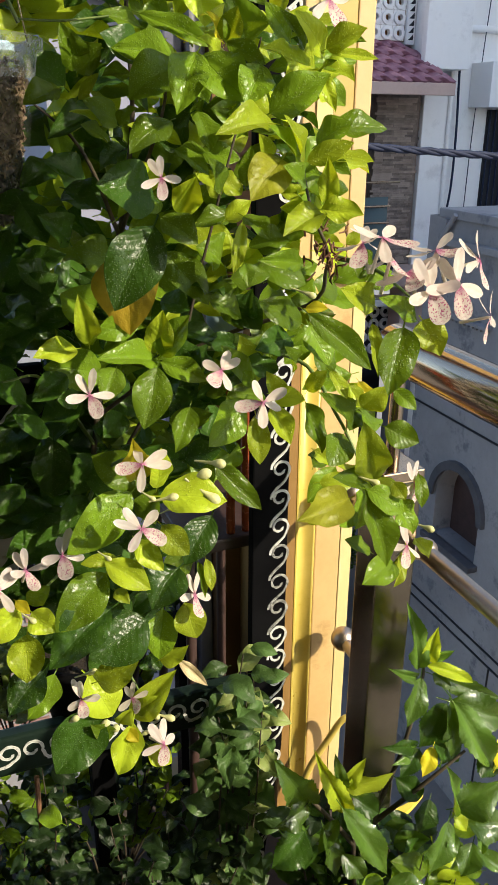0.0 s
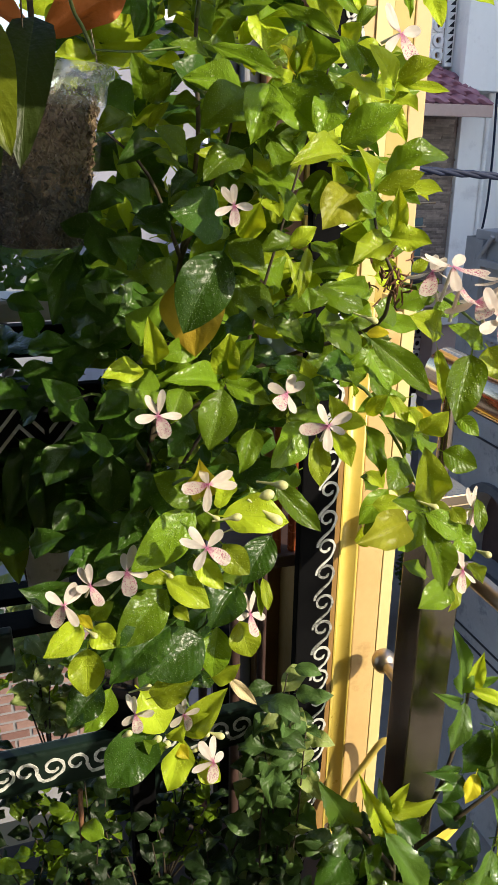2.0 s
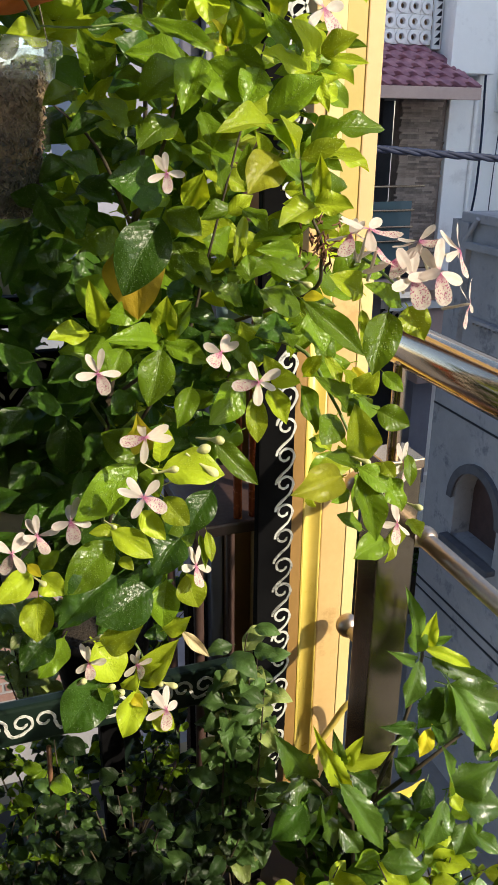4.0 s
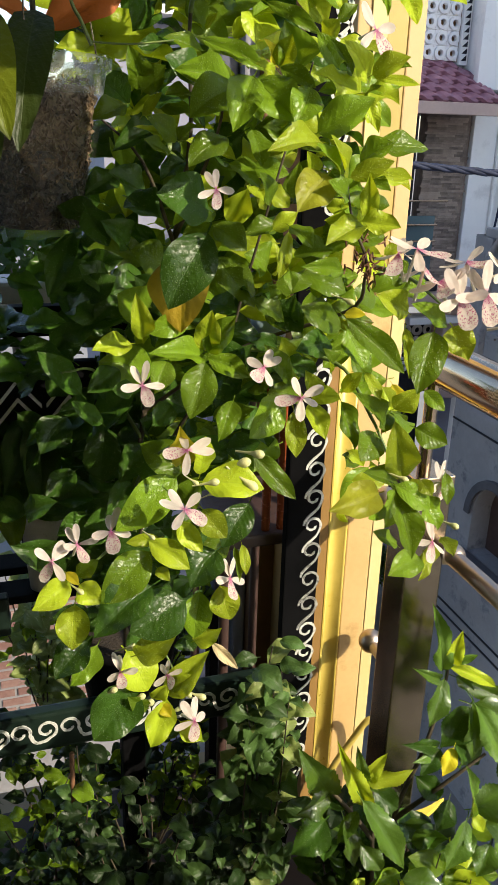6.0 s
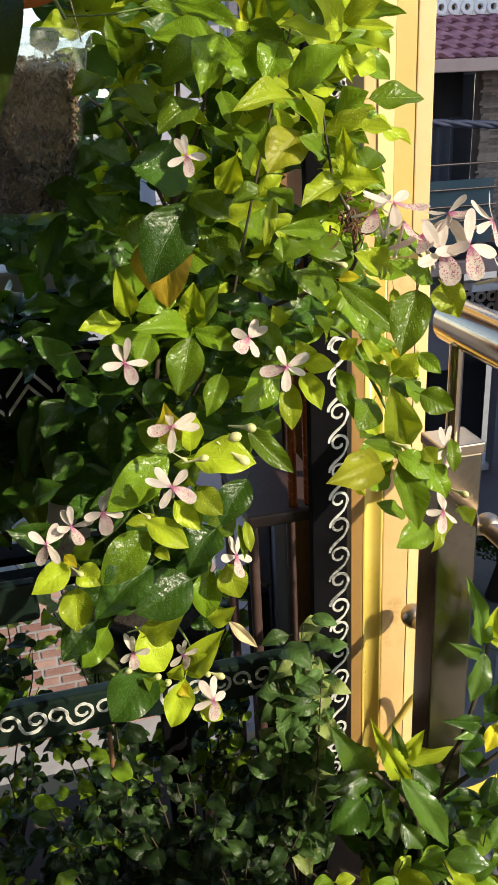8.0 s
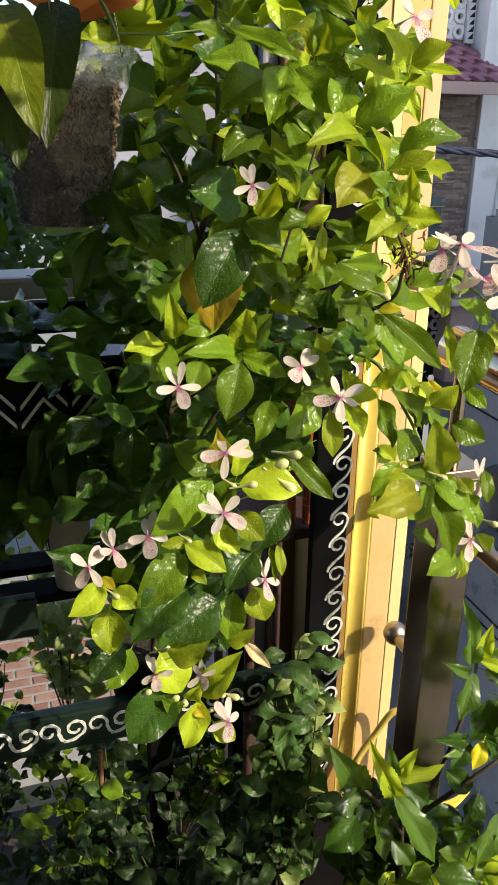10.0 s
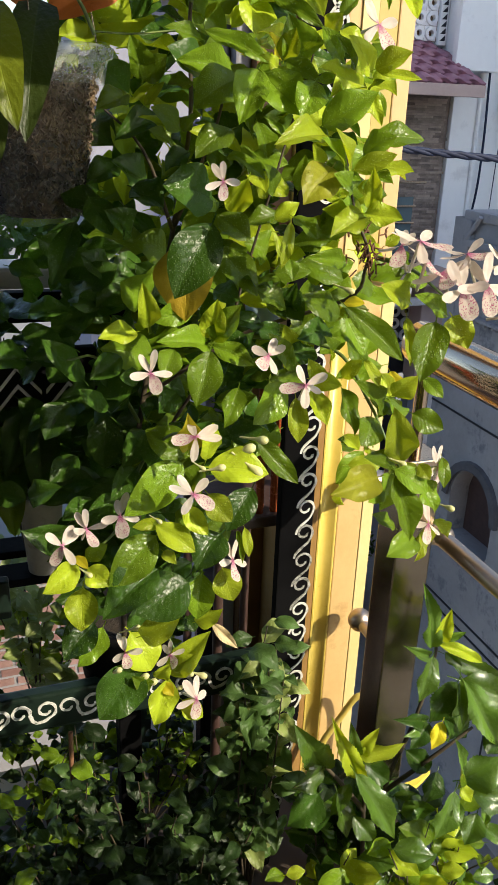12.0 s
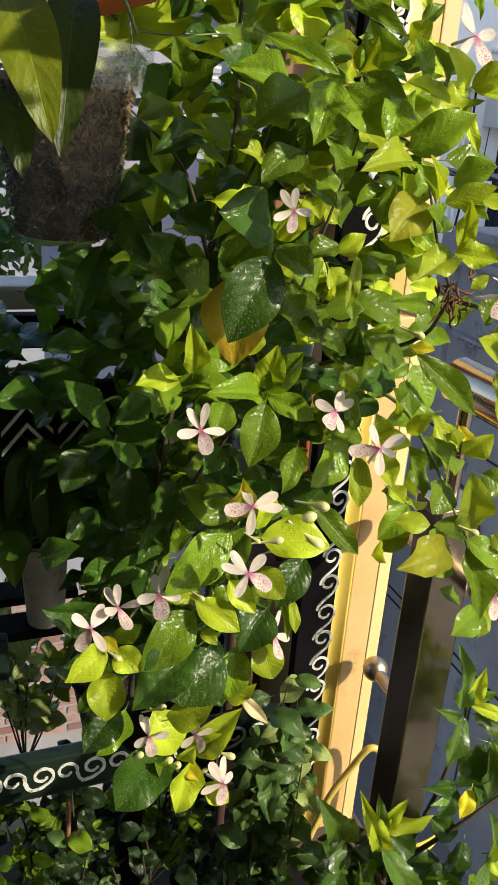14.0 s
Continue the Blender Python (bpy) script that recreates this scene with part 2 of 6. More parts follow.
tint = ramp(bnt, mul(bnt, mul(bnt, isl.outputs["Random Per Island"], 0.30), mul(bnt, noise_tex(bnt, 70.0, 8, 0.75), 0.85), "ADD"), [(0.44, (0.004, 0.003, 0.003)), (0.60, (0.016, 0.011, 0.008)), (0.74, (0.07, 0.047, 0.028)), (0.86, (0.34, 0.29, 0.22))])
bnt.links.new(tint, bp_.inputs["Base Color"])
bp_.inputs["Roughness"].default_value = 0.5
bump(bnt, bp_, noise_tex(bnt, 300.0, 5), 0.6, 0.002)
COIR = surface("coir_fibre", (0.035, 0.022, 0.012), (0.26, 0.18, 0.105), 0.85, 55, 320, relief=0.6, dist=0.002, spots=(0.02, 0.014, 0.01))
POTGREY = surface("pale_plastic_pot", (0.36, 0.35, 0.33), (0.55, 0.53, 0.50), 0.6, 14, 110, relief=0.4, spots=(0.25, 0.22, 0.17))
GROUND = surface("yard_ground", (0.17, 0.16, 0.155), (0.27, 0.26, 0.25), 0.95, 0.7, 12, relief=0.4, dist=0.02)
BRICK = surface("red_brick", (0.15, 0.078, 0.068), (0.28, 0.18, 0.16), 0.85, 4, 40, vary=0.4)
MORTAR = surface("grey_mortar", (0.17, 0.165, 0.18), (0.25, 0.245, 0.26), 0.9, 4, 40)
OCHREWALL = surface("ochre_wall_paint", (0.26, 0.18, 0.09), (0.36, 0.26, 0.14), 0.8, 1.5, 18, relief=0.2, dist=0.01)
NICHE = surface("dark_stone_moulding", (0.05, 0.052, 0.06), (0.10, 0.10, 0.115), 0.7, 8, 60, relief=0.3)
SILL = surface("pale_stone_sill", (0.50, 0.47, 0.44), (0.66, 0.63, 0.58), 0.6, 6, 70)

glass_m, gnt, gp_ = material("balcony_glass")
gp_.inputs["Base Color"].default_value = (0.10, 0.15, 0.16, 1)
gp_.inputs["Roughness"].default_value = 0.08
gp_.inputs["Specular IOR Level"].default_value = 0.6
GLASS = glass_m
cup_m, cnt, cp_ = material("clear_plastic_cup")
cp_.inputs["Base Color"].default_value = (0.62, 0.64, 0.62, 1)
cp_.inputs["Roughness"].default_value = 0.12
bump(cnt, cp_, noise_tex(cnt, 60.0, 5), 0.35, 0.003)
clear = cnt.nodes.new("ShaderNodeBsdfTransparent")
cup_mix = cnt.nodes.new("ShaderNodeMixShader")
scuff = ramp(cnt, noise_tex(cnt, 35.0, 6, 0.7), [(0.35, (0.99, 0.99, 0.99)), (0.8, (0.90, 0.90, 0.90))])
cnt.links.new(scuff, cup_mix.inputs[0])
cnt.links.new(cp_.outputs[0], cup_mix.inputs[1])
cnt.links.new(clear.outputs[0], cup_mix.inputs[2])
cnt.links.new(cup_mix.outputs[0], cnt.nodes["Material Output"].inputs[0])
CUP = cup_m
CUPRIM, rnt, rp_ = material("foggy_plastic_rim")
rp_.inputs["Base Color"].default_value = (0.55, 0.58, 0.55, 1)
rp_.inputs["Roughness"].default_value = 0.3
rim_clear = rnt.nodes.new("ShaderNodeBsdfTransparent")
rim_mix = rnt.nodes.new("ShaderNodeMixShader")
rnt.links.new(ramp(rnt, noise_tex(rnt, 30.0, 6, 0.7), [(0.35, (0.80, 0.80, 0.80)), (0.7, (0.5, 0.5, 0.5))]), rim_mix.inputs[0])
rnt.links.new(rp_.outputs[0], rim_mix.inputs[1])
rnt.links.new(rim_clear.outputs[0], rim_mix.inputs[2])
rnt.links.new(rim_mix.outputs[0], rnt.nodes["Material Output"].inputs[0])


# ---- mesh helpers ----
def box_bm(x0, x1, y0, y1, z0, z1, bevel=0.0, bm=None):
    own = bm is None
    bm = bm or bmesh.new()
    r = bmesh.ops.create_cube(bm, size=1.0, matrix=Matrix.Translation(((x0 + x1) / 2, (y0 + y1) / 2, (z0 + z1) / 2)) @ Matrix.Diagonal((x1 - x0, y1 - y0, z1 - z0, 1)))
    if bevel and own:
        bmesh.ops.bevel(bm, geom=bm.edges[:], offset=bevel, segments=2, affect="EDGES", profile=0.6)
    return bm


def tube_bm(points, radii, sides=12, bm=None):
    """A round tube along points, tapering by radii."""
    bm = bm or bmesh.new()
    pts = [Vector(p) for p in points]
    radii = radii if isinstance(radii, (list, tuple)) else [radii] * len(pts)
    rings, ref = [], None
    for i, p in enumerate(pts):
        d = (pts[min(i + 1, len(pts) - 1)] - pts[max(i - 1, 0)]).normalized()
        if ref is None:
            ref = d.orthogonal().normalized()
        ref = (ref - d * ref.dot(d)).normalized()
        b = d.cross(ref)
        rings.append([bm.verts.new(p + (ref * math.cos(a) + b * math.sin(a)) * radii[i]) for a in (2 * math.pi * k / sides for k in range(sides))])
    for r0, r1 in zip(rings, rings[1:]):
        for k in range(sides):
            f = bm.faces.new((r0[k], r0[(k + 1) % sides], r1[(k + 1) % sides], r1[k]))
            f.smooth = True
    for ring in (rings[0][::-1], rings[-1]):
        bm.faces.new([bm.verts.new(v.co) for v in ring])
    return bm


def lathe_bm(profile, sides=32, bm=None):
    """A turned body round z from (radius, z) pairs."""
    bm = bm or bmesh.new()
    rings = [[bm.verts.new((r * math.cos(2 * math.pi * k / sides), r * math.sin(2 * math.pi * k / sides), z)) for k in range(sides)] for r, z in profile]
    for r0, r1 in zip(rings, rings[1:]):
        for k in range(sides):
            f = bm.faces.new((r0[k], r0[(k + 1) % sides], r1[(k + 1) % sides], r1[k]))
            f.smooth = True
    return bm


def smooth_path(points, steps=6):
    """Catmull-Rom through the points."""
    p = [Vector(q) for q in points]
    p = [p[0] * 2 - p[1]] + p + [p[-1] * 2 - p[-2]]
    out = []
    for i in range(1, len(p) - 2):
        for k in range(steps):
            t = k / steps
            out.append(0.5 * ((2 * p[i]) + (p[i + 1] - p[i - 1]) * t + (2 * p[i - 1] - 5 * p[i] + 4 * p[i + 1] - p[i + 2]) * t * t + (3 * p[i] - p[i - 1] - 3 * p[i + 1] + p[i + 2]) * t ** 3))
    out.append(p[-2])
    return out


def mesh_of(name, bm, mat):
    me = bpy.data.meshes.new(name)
    bm.to_mesh(me)
    bm.free()
    me.materials.append(mat)
    return me


def part(name, bm, mat, parent=None, label=""):
    """One mesh object, in world places, under a thing or a part."""
    ob = new(name, mesh_of(name, bm, mat))
    if parent is not None:
        ob.parent = parent
        ob.matrix_parent_inverse = ORIGIN[parent.name]
    ORIGIN[ob.name] = Matrix.Identity(4) if parent is None else Matrix.Identity(4)
    if label:
        tagged(ob, label)
    return ob


ORIGIN = {}


def thing(name, at, label, category, group="", kind=""):
    e = new(name)
    e.location, e.empty_display_size = at, 0.05
    ORIGIN[e.name] = Matrix.Translation(at).inverted()
    return tagged(e, label, category, group, kind)


def solid(name, bm, mat, label, category, kind="", group=""):
    ob = part(name, bm, mat)
    return tagged(ob, label, category, group, kind)


# ---- the terrace ----
FZ = -0.06
solid("floor", box_bm(-3.0, 0.775, -3.2, 1.52, FZ - 0.16, FZ, 0.004), FLOOR, "dark brown cement terrace floor", "floor", "structure")
# unseen slab and walls, added to shade the terrace and damp its bounce light
solid("ceiling", box_bm(-3.0, 1.05, -3.4, 1.30, 2.70, 2.84), OCHREWALL, "unseen ochre slab added to shade the terrace", "ceiling", "structure")
solid("wall_west", box_bm(-3.12, -3.0, -3.4, 1.3, FZ, 2.70), OCHREWALL, "unseen ochre wall added to close the terrace", "wall", "structure")
solid("wall_south", box_bm(-3.0, 0.86, -3.4, -3.25, FZ, 2.7), OCHREWALL, "unseen ochre wall added to close the terrace", "wall", "structure")
# unseen wall, added so that the neighbouring houses lie in shade
solid("wall_east", box_bm(11.0, 11.4, -6.0, 9.5, -5.0, 10.4), WHITEWALL, "tall unseen wall added to shade the houses", "wall", "structure")
solid("ground", box_bm(-400, 400, -400, 400, -5.2, -5.0), GROUND, "pale grey concrete yard far below", "ground", "structure")

solid("wall_base", box_bm(-3.12, 0.82, -3.4, 1.76, -5.0, FZ - 0.165), OCHREWALL, "ochre painted storey under the terrace", "wall", "structure")

# yellow column at the corner
col = thing("column", (0.73, 1.5, FZ), "yellow and tan painted column with rounded trim", "column", kind="structure")
part("base", box_bm(0.50, 0.81, 1.53, 1.75, FZ - 0.165, FZ - 0.001), TAN, col)
part("core", box_bm(0.666, 0.800, 1.462, 1.72, FZ, 3.4, 0.003), TAN, col)
# pale bead and deeper band paint in a moulding's lit and shaded facets
part("trim", box_bm(0.6935, 0.7272, 1.4582, 1.4615, FZ, 3.4, 0.0008), CREAM, col, "pale yellow corner bead")
part("trim", box_bm(0.7274, 0.769, 1.4584, 1.4615, FZ, 3.4, 0.0008), surface("shaded_yellow_paint", (0.40, 0.30, 0.075), (0.47, 0.36, 0.11), 0.45, 5, 60, relief=0.12), col, "flat band painted deeper yellow for a shaded facet")
part("trim", box_bm(0.7705, 0.806, 1.457, 1.60, FZ, 3.4, 0.003), surface("light_tan_paint", (0.50, 0.345, 0.16), (0.57, 0.405, 0.20), 0.5, 6, 70, relief=0.12), col)
part("panel", box_bm(0.6685, 0.728, 1.340, 1.440, FZ, 1.20, 0.003), TAN, col, "tan painted front panel")
cove = bmesh.new()
prof = [(0.622, 1.400), (0.622, 1.341), (0.6235, 1.339), (0.627, 1.339)] + [(0.627 + 0.040 * u, 1.339 + 0.013 * math.sin(math.pi * u ** 0.75)) for u in (k / 10 for k in range(1, 11))] + [(0.668, 1.400)]
ends = [[cove.verts.new((x, y, z)) for x, y in prof] for z in (FZ, 1.22)]
for k in range(len(prof)):
    cove.faces.new((ends[0][k], ends[0][(k + 1) % len(prof)], ends[1][(k + 1) % len(prof)], ends[1][k])).smooth = 3 < k < 13
cove.faces.new(ends[0]), cove.faces.new(ends[1][::-1])
bmesh.ops.recalc_face_normals(cove, faces=cove.faces[:])
part("trim", cove, YELLOW, col, "yellow painted hollow moulding")
part("trim", box_bm(0.7285, 0.756, 1.3385, 1.43, FZ, 1.22, 0.0012), CREAM, col, "pale yellow flat edge trim")
# side's shade is painted in: a darker ochre than the panel
part("side_board", box_bm(0.596, 0.6218, 1.3396, 1.60, FZ, 1.22, 0.001), surface("shaded_side_paint", (0.24, 0.135, 0.04), (0.33, 0.19, 0.06), 0.5, 6, 60), col, "side edge painted darker ochre for its shade")
# the brown puts this post's shade into its paint
col2 = thing("column", (0.58, 1.66, FZ), "ochre-edged post painted brown in place of its shade", "column", kind="structure")
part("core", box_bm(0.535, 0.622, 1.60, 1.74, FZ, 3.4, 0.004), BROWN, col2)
part("trim", box_bm(0.623, 0.634, 1.59, 1.74, FZ, 3.4, 0.003), YELLOW, col2, "ochre yellow edge trim")
part("trim", box_bm(0.50, 0.534, 1.63, 1.74, FZ, 3.4, 0.006), LILAC, col2, "pale lilac edge strip")
part("trim", box_bm(0.455, 0.499, 1.66, 1.74, FZ, 3.4, 0.006), SLATE, col2, "slate blue edge strip")

# ---- steel railing ----
rail = thing("steel_railing", (0.70, 1.10, FZ), "polished stainless steel balcony railing with square post", "railing")
part("post", box_bm(0.652, 0.729, 1.060, 1.135, FZ, 0.925, 0.003), STEELDULL, rail, "square weathered steel post")
part("post_cap", box_bm(0.649, 0.732, 1.057, 1.138, 0.925, 0.945, 0.003), STEEL, rail)
part("baluster", tube_bm([(0.690, 1.098, 0.944), (0.690, 1.098, 1.11)], 0.0125, 16), STEEL, rail)
part("handrail", tube_bm([(0.715, 1.16, 1.135), (0.715, 0.3, 1.135), (0.715, -3.0, 1.135)], 0.040, 40), STEEL, rail, "thick mirror-bright tubular handrail")
for z in (0.772, 0.03):
    part("rail_tube", tube_bm([(0.755, 1.085, z), (0.755, 0.2, z), (0.755, -3.0, z)], 0.0165, 24), STEELBALL, rail)
    cl = bmesh.new()
    bmesh.ops.create_uvsphere(cl, u_segments=20, v_segments=12, radius=0.023, matrix=Matrix.Translation((0.756, 1.070, z + 0.004)) @ Matrix.Diagonal((1, 1.1, 0.9, 1)))
    for f in cl.faces:
        f.smooth = True
    tube_bm([(0.722, 1.085, z), (0.75, 1.075, z)], 0.018, 16, cl)
    part("rail_clamp", cl, STEELBALL, rail, "cast steel elbow clamp")
for z in (0.80, 0.450):
    kb = bmesh.new()
    bmesh.ops.create_uvsphere(kb, u_segments=28, v_segments=16, radius=0.0272, matrix=Matrix.Translation((0.716, 1.277, z)))
    for f in kb.faces:
        f.smooth = True
    tube_bm([(0.710, 1.13, z), (0.714, 1.255, z)], 0.013, 16, kb)
    part("ball_end", kb, STEELBALL, rail, "round polished steel ball end")
for y in (-0.4, -1.9):
    part("post", box_bm(0.652, 0.729, y, y + 0.075, FZ, 0.925, 0.003), STEELDULL, rail)
    part("baluster", tube_bm([(0.690, y + 0.037, 0.92), (0.690, y + 0.037, 1.11)], 0.0125, 16), STEEL, rail)
solid("hose", tube_bm(smooth_path([(0.60, 1.285, -0.049), (0.627, 1.29, 0.016), (0.654, 1.29, 0.093), (0.693, 1.285, 0.164), (0.729, 1.27, 0.235), (0.762, 1.262, 0.20), (0.775, 1.25, 0.07), (0.765, 1.25, -0.048)]), 0.008, 14), YELLOW, "thick yellow rubber garden hose", "hose")
# yellow tub rim beside the post, a wedge shaped to fit the camera's view
toe = bmesh.new()
edge = [(0.735 + 0.13 * u, 1.09 + 0.045 * u - 0.010 * math.sin(u * math.pi)) for u in (k / 10 for k in range(11))]
rim = edge + [(x, y + 0.030 * (1 - (x - 0.735) / 0.13) + 0.003) for x, y in edge[-2::-1]]
tl = [[toe.verts.new((x, y, z)) for x, y in rim] for z in (0.080, 0.092)]
toe.faces.new(tl[0][::-1]), toe.faces.new(tl[1])
for k in range(len(rim)):
    toe.faces.new((tl[0][k], tl[0][(k + 1) % len(rim)], tl[1][(k + 1) % len(rim)], tl[1][k]))
part("toe_plate", toe, surface("bright_yellow_paint", (0.62, 0.45, 0.04), (0.76, 0.58, 0.08), 0.45, 12, 80, spots=(0.40, 0.30, 0.06)), rail, "curved yellow piece beside the post")


# ---- dark plant stand with painted scrolls ----
def scrolls(parent, length, height, n, upright, origin, thick=0.0016, seed=1, lean=0.0):
    """A running S-scroll of flat painted strokes: a wave with a coil at every turn."""
    rnd = random.Random(seed)

    def stroke(bm, pts, w0, w1):
        rows = []
        for i, p in enumerate(pts):
            q0, q1 = pts[max(i - 1, 0)], pts[min(i + 1, len(pts) - 1)]
            dx, dz = q1[0] - q0[0], q1[1] - q0[1]
            l = math.hypot(dx, dz) or 1
            w = w0 + (w1 - w0) * i / (len(pts) - 1)
            w *= 1 + 0.15 * math.sin(i * 0.9 + n)
            rows.append(((p[0] - dz / l * w, p[1] + dx / l * w), (p[0] + dz / l * w, p[1] - dx / l * w)))
        prev = None
        for a, b in rows:
            cur = []
            for s, t in (a, b):
                ox, oz = (t, s) if upright else (s, t)
                cur.append((bm.verts.new((origin[0] + ox, origin[1] - thick, origin[2] + oz)), bm.verts.new((origin[0] + ox, origin[1] + 0.0005, origin[2] + oz))))
            if prev:
                bm.faces.new((prev[0][0], cur[0][0], cur[1][0], prev[1][0]))
                bm.faces.new((prev[0][0], prev[0][1], cur[0][1], cur[0][0]))
                bm.faces.new((prev[1][0], cur[1][0], cur[1][1], prev[1][1]))
            prev = cur

    step = length / n
    w = 0.0022 if upright else 0.0025
    for i in range(n):
        R = height * (0.37 if upright else 0.40) * rnd.uniform(0.92, 1.06)
        c = (i + 0.5) * step + rnd.uniform(-0.06, 0.06) * step
        under = not upright and i % 2 == 0
        pts = []
        for k in range(26):
            u = k / 25
            a = math.radians(350 - (425 if under else 375) * u)
            rr = R * (0.34 + 0.66 * u ** 0.85)
            pts.append((rr * math.cos(a), rr * math.sin(a)))
        if upright:
            # the coil leaves at its far side and sweeps across to the next coil below
            off = height * 0.12
            pts = [(q + c, p + off) for p, q in pts]
            pts += [(c - step * 0.40, off + R * 0.50), (c - step * 0.62, off - R * 0.35), (c - step * 0.82, off - R * 0.92), (c - step * 0.97, off - R * 1.02)]
        else:
            c += step * (0.05 if under else -0.05)
            pts = [(p + c, q + height * 0.10) for p, q in pts]
            if under:
                # the stroke runs on beneath its coil to the dip before it
                pts += [(c - R * 0.10, -height * 0.40), (c - R * 0.65, -height * 0.45), (c - step * 0.50, -height * 0.45)]
            else:
                pts += [(c + R * 1.02, -height * 0.14), (c + R * 1.16, -height * 0.33), (c + step * 0.66, -height * 0.45)]
        sp = smooth_path([Vector((s, t, 0)) for s, t in pts], 2)
        bm = bmesh.new()
        stroke(bm, [(v[0], v[1]) for v in sp], w * 0.9, w * rnd.uniform(1.0, 1.25))
        bmesh.ops.recalc_face_normals(bm, faces=bm.faces[:])
        for v in bm.verts:
            v.co.x += lean * min(v.co.z - 0.36, 0)
        worn = upright and length > 1 and i in (5, 6, 7)
        part("scroll", bm, WORN if worn else WHITE, parent, "worn grey painted coil" if worn else "white painted coil")


stand = thing("plant_stand", (0.1, 1.2, FZ), "black painted plant stand with white painted scrolls", "plant stand")
upright = part("upright", box_bm(0.443, 0.509, 1.128, 1.150, 0.36, 2.6, 0.003), BLACK, stand, "tall black upright board")
scrolls(upright, 1.87, 0.047, 34, True, (0.487, 1.128, 0.375))
scrolls(upright, 1.05, 0.040, 19, True, (0.487, 1.128, 1.50), seed=4)
foot_bm = box_bm(0.443, 0.509, 1.127, 1.151, FZ, 0.359, 0.003)
for v in foot_bm.verts:
    v.co.x += 0.115 * min(v.co.z - 0.36, 0)
foot = part("foot_board", foot_bm, BLACK, stand, "black slanting foot board")
scrolls(foot, 0.36, 0.040, 7, True, (0.487, 1.127, 0.0), seed=6, lean=0.115)
board = part("shelf_board", box_bm(-1.2, 0.440, 1.122, 1.150, 0.456, 0.536, 0.006), GREENBLACK, stand, "dark green front board")
scrolls(board, 1.26, 0.047, 30, False, (-0.86, 1.122, 0.498), seed=2)
part("shelf_slat", box_bm(-1.2, 0.440, 1.153, 1.20, 0.44, 0.458, 0.003), BLACK, stand)
part("shelf_board", box_bm(-1.2, -0.04, 1.10, 1.125, 0.722, 0.792, 0.005), GREENBLACK, stand)
for y in (1.18, 1.28):
    part("shelf_slat", box_bm(-1.2, 0.09, y, y + 0.06, 0.730, 0.745, 0.003), BLACK, stand)
board3 = part("shelf_board", box_bm(-1.2, 0.12, 1.12, 1.145, 1.085, 1.172, 0.005), BLACK, stand)
for i in range(14):
    x = -0.9 + i * 0.075
    chev = bmesh.new()
    for s in (-1, 1):
        for off in (0, 0.028):
            za, zb, xb = 1.150 - off, 1.110 - off, x + s * 0.034
            q = [[chev.verts.new((px, py, pz)) for px, pz in ((x, za), (x, za - 0.007), (xb, zb - 0.007), (xb, zb))] for py in (1.1185, 1.1200)]
            chev.faces.new(q[0])
            for k in range(4):
                chev.faces.new((q[0][k], q[0][(k + 1) % 4], q[1][(k + 1) % 4], q[1][k]))
    bmesh.ops.recalc_face_normals(chev, faces=chev.faces[:])
    part("chevron", chev, WHITE, board3, "white painted double chevron")
part("shelf", box_bm(-1.2, 0.30, 1.38, 1.41, 1.150, 1.205, 0.003), BLACK, stand)
for x, y in ((0.145, 1.19), (-0.75, 1.19), (-0.75, 1.48), (0.40, 1.48)):
    part("leg", box_bm(x, x + 0.045, y, y + 0.045, FZ, 0.44, 0.003), BLACK, stand)
for x in (-1.15, -0.45):
    part("upright", box_bm(x, x + 0.05, 1.151, 1.19, 0.45, 1.2, 0.003), BLACK, stand)
solid("window_sill", box_bm(-1.2, 0.32, 1.50, 1.60, 1.185, 1.228, 0.008), SILL, "pale stone coping lit by the sky", "sill", "structure")
for x in (-1.1, -0.4, 0.22):
    solid("sill_post", box_bm(x, x + 0.06, 1.52, 1.58, FZ, 1.185, 0.004), GREENBLACK, "slim dark post under the coping", "post", "structure")

# red brown chair back behind the upright
chair = thing("folding_chair", (0.46, 1.3, FZ), "red brown varnished folding chair with dark seat", "chair")
for x in (0.432, 0.462):
    part("spindle", tube_bm([(x, 1.21, 0.80), (x, 1.215, 1.12)], 0.0085, 14), COPPER, chair)
part("back_rail", box_bm(0.36, 0.50, 1.20, 1.225, 1.12, 1.16, 0.005), COPPER, chair)
part("seat", box_bm(0.34, 0.512, 1.19, 1.46, 0.775, 0.80, 0.005), MAROON, chair)
for x, y in ((0.35, 1.20), (0.488, 1.20), (0.35, 1.43), (0.488, 1.43)):
    part("leg", tube_bm([(x, y, FZ), (x, y, 0.776)], 0.010, 12), MAROON, chair)


cup = thing("plastic_cup", (0.425, 1.2125, 1.161), "pale blue plastic cup with a black rim", "cup")
part("wall", lathe_bm([(0.0, 0.0), (0.028, 0.0), (0.034, 0.06), (0.032, 0.06), (0.026, 0.004), (0.0, 0.004)], 28), surface("pale_blue_plastic", (0.30, 0.42, 0.52), (0.45, 0.58, 0.66), 0.4, 20, 90), cup)
part("rim", lathe_bm([(0.0345, 0.055), (0.037, 0.06), (0.037, 0.072), (0.031, 0.072), (0.031, 0.058)], 28), BLACK, cup, "black rim")
for c in cup.children:
    c.matrix_parent_inverse = Matrix.Identity(4)


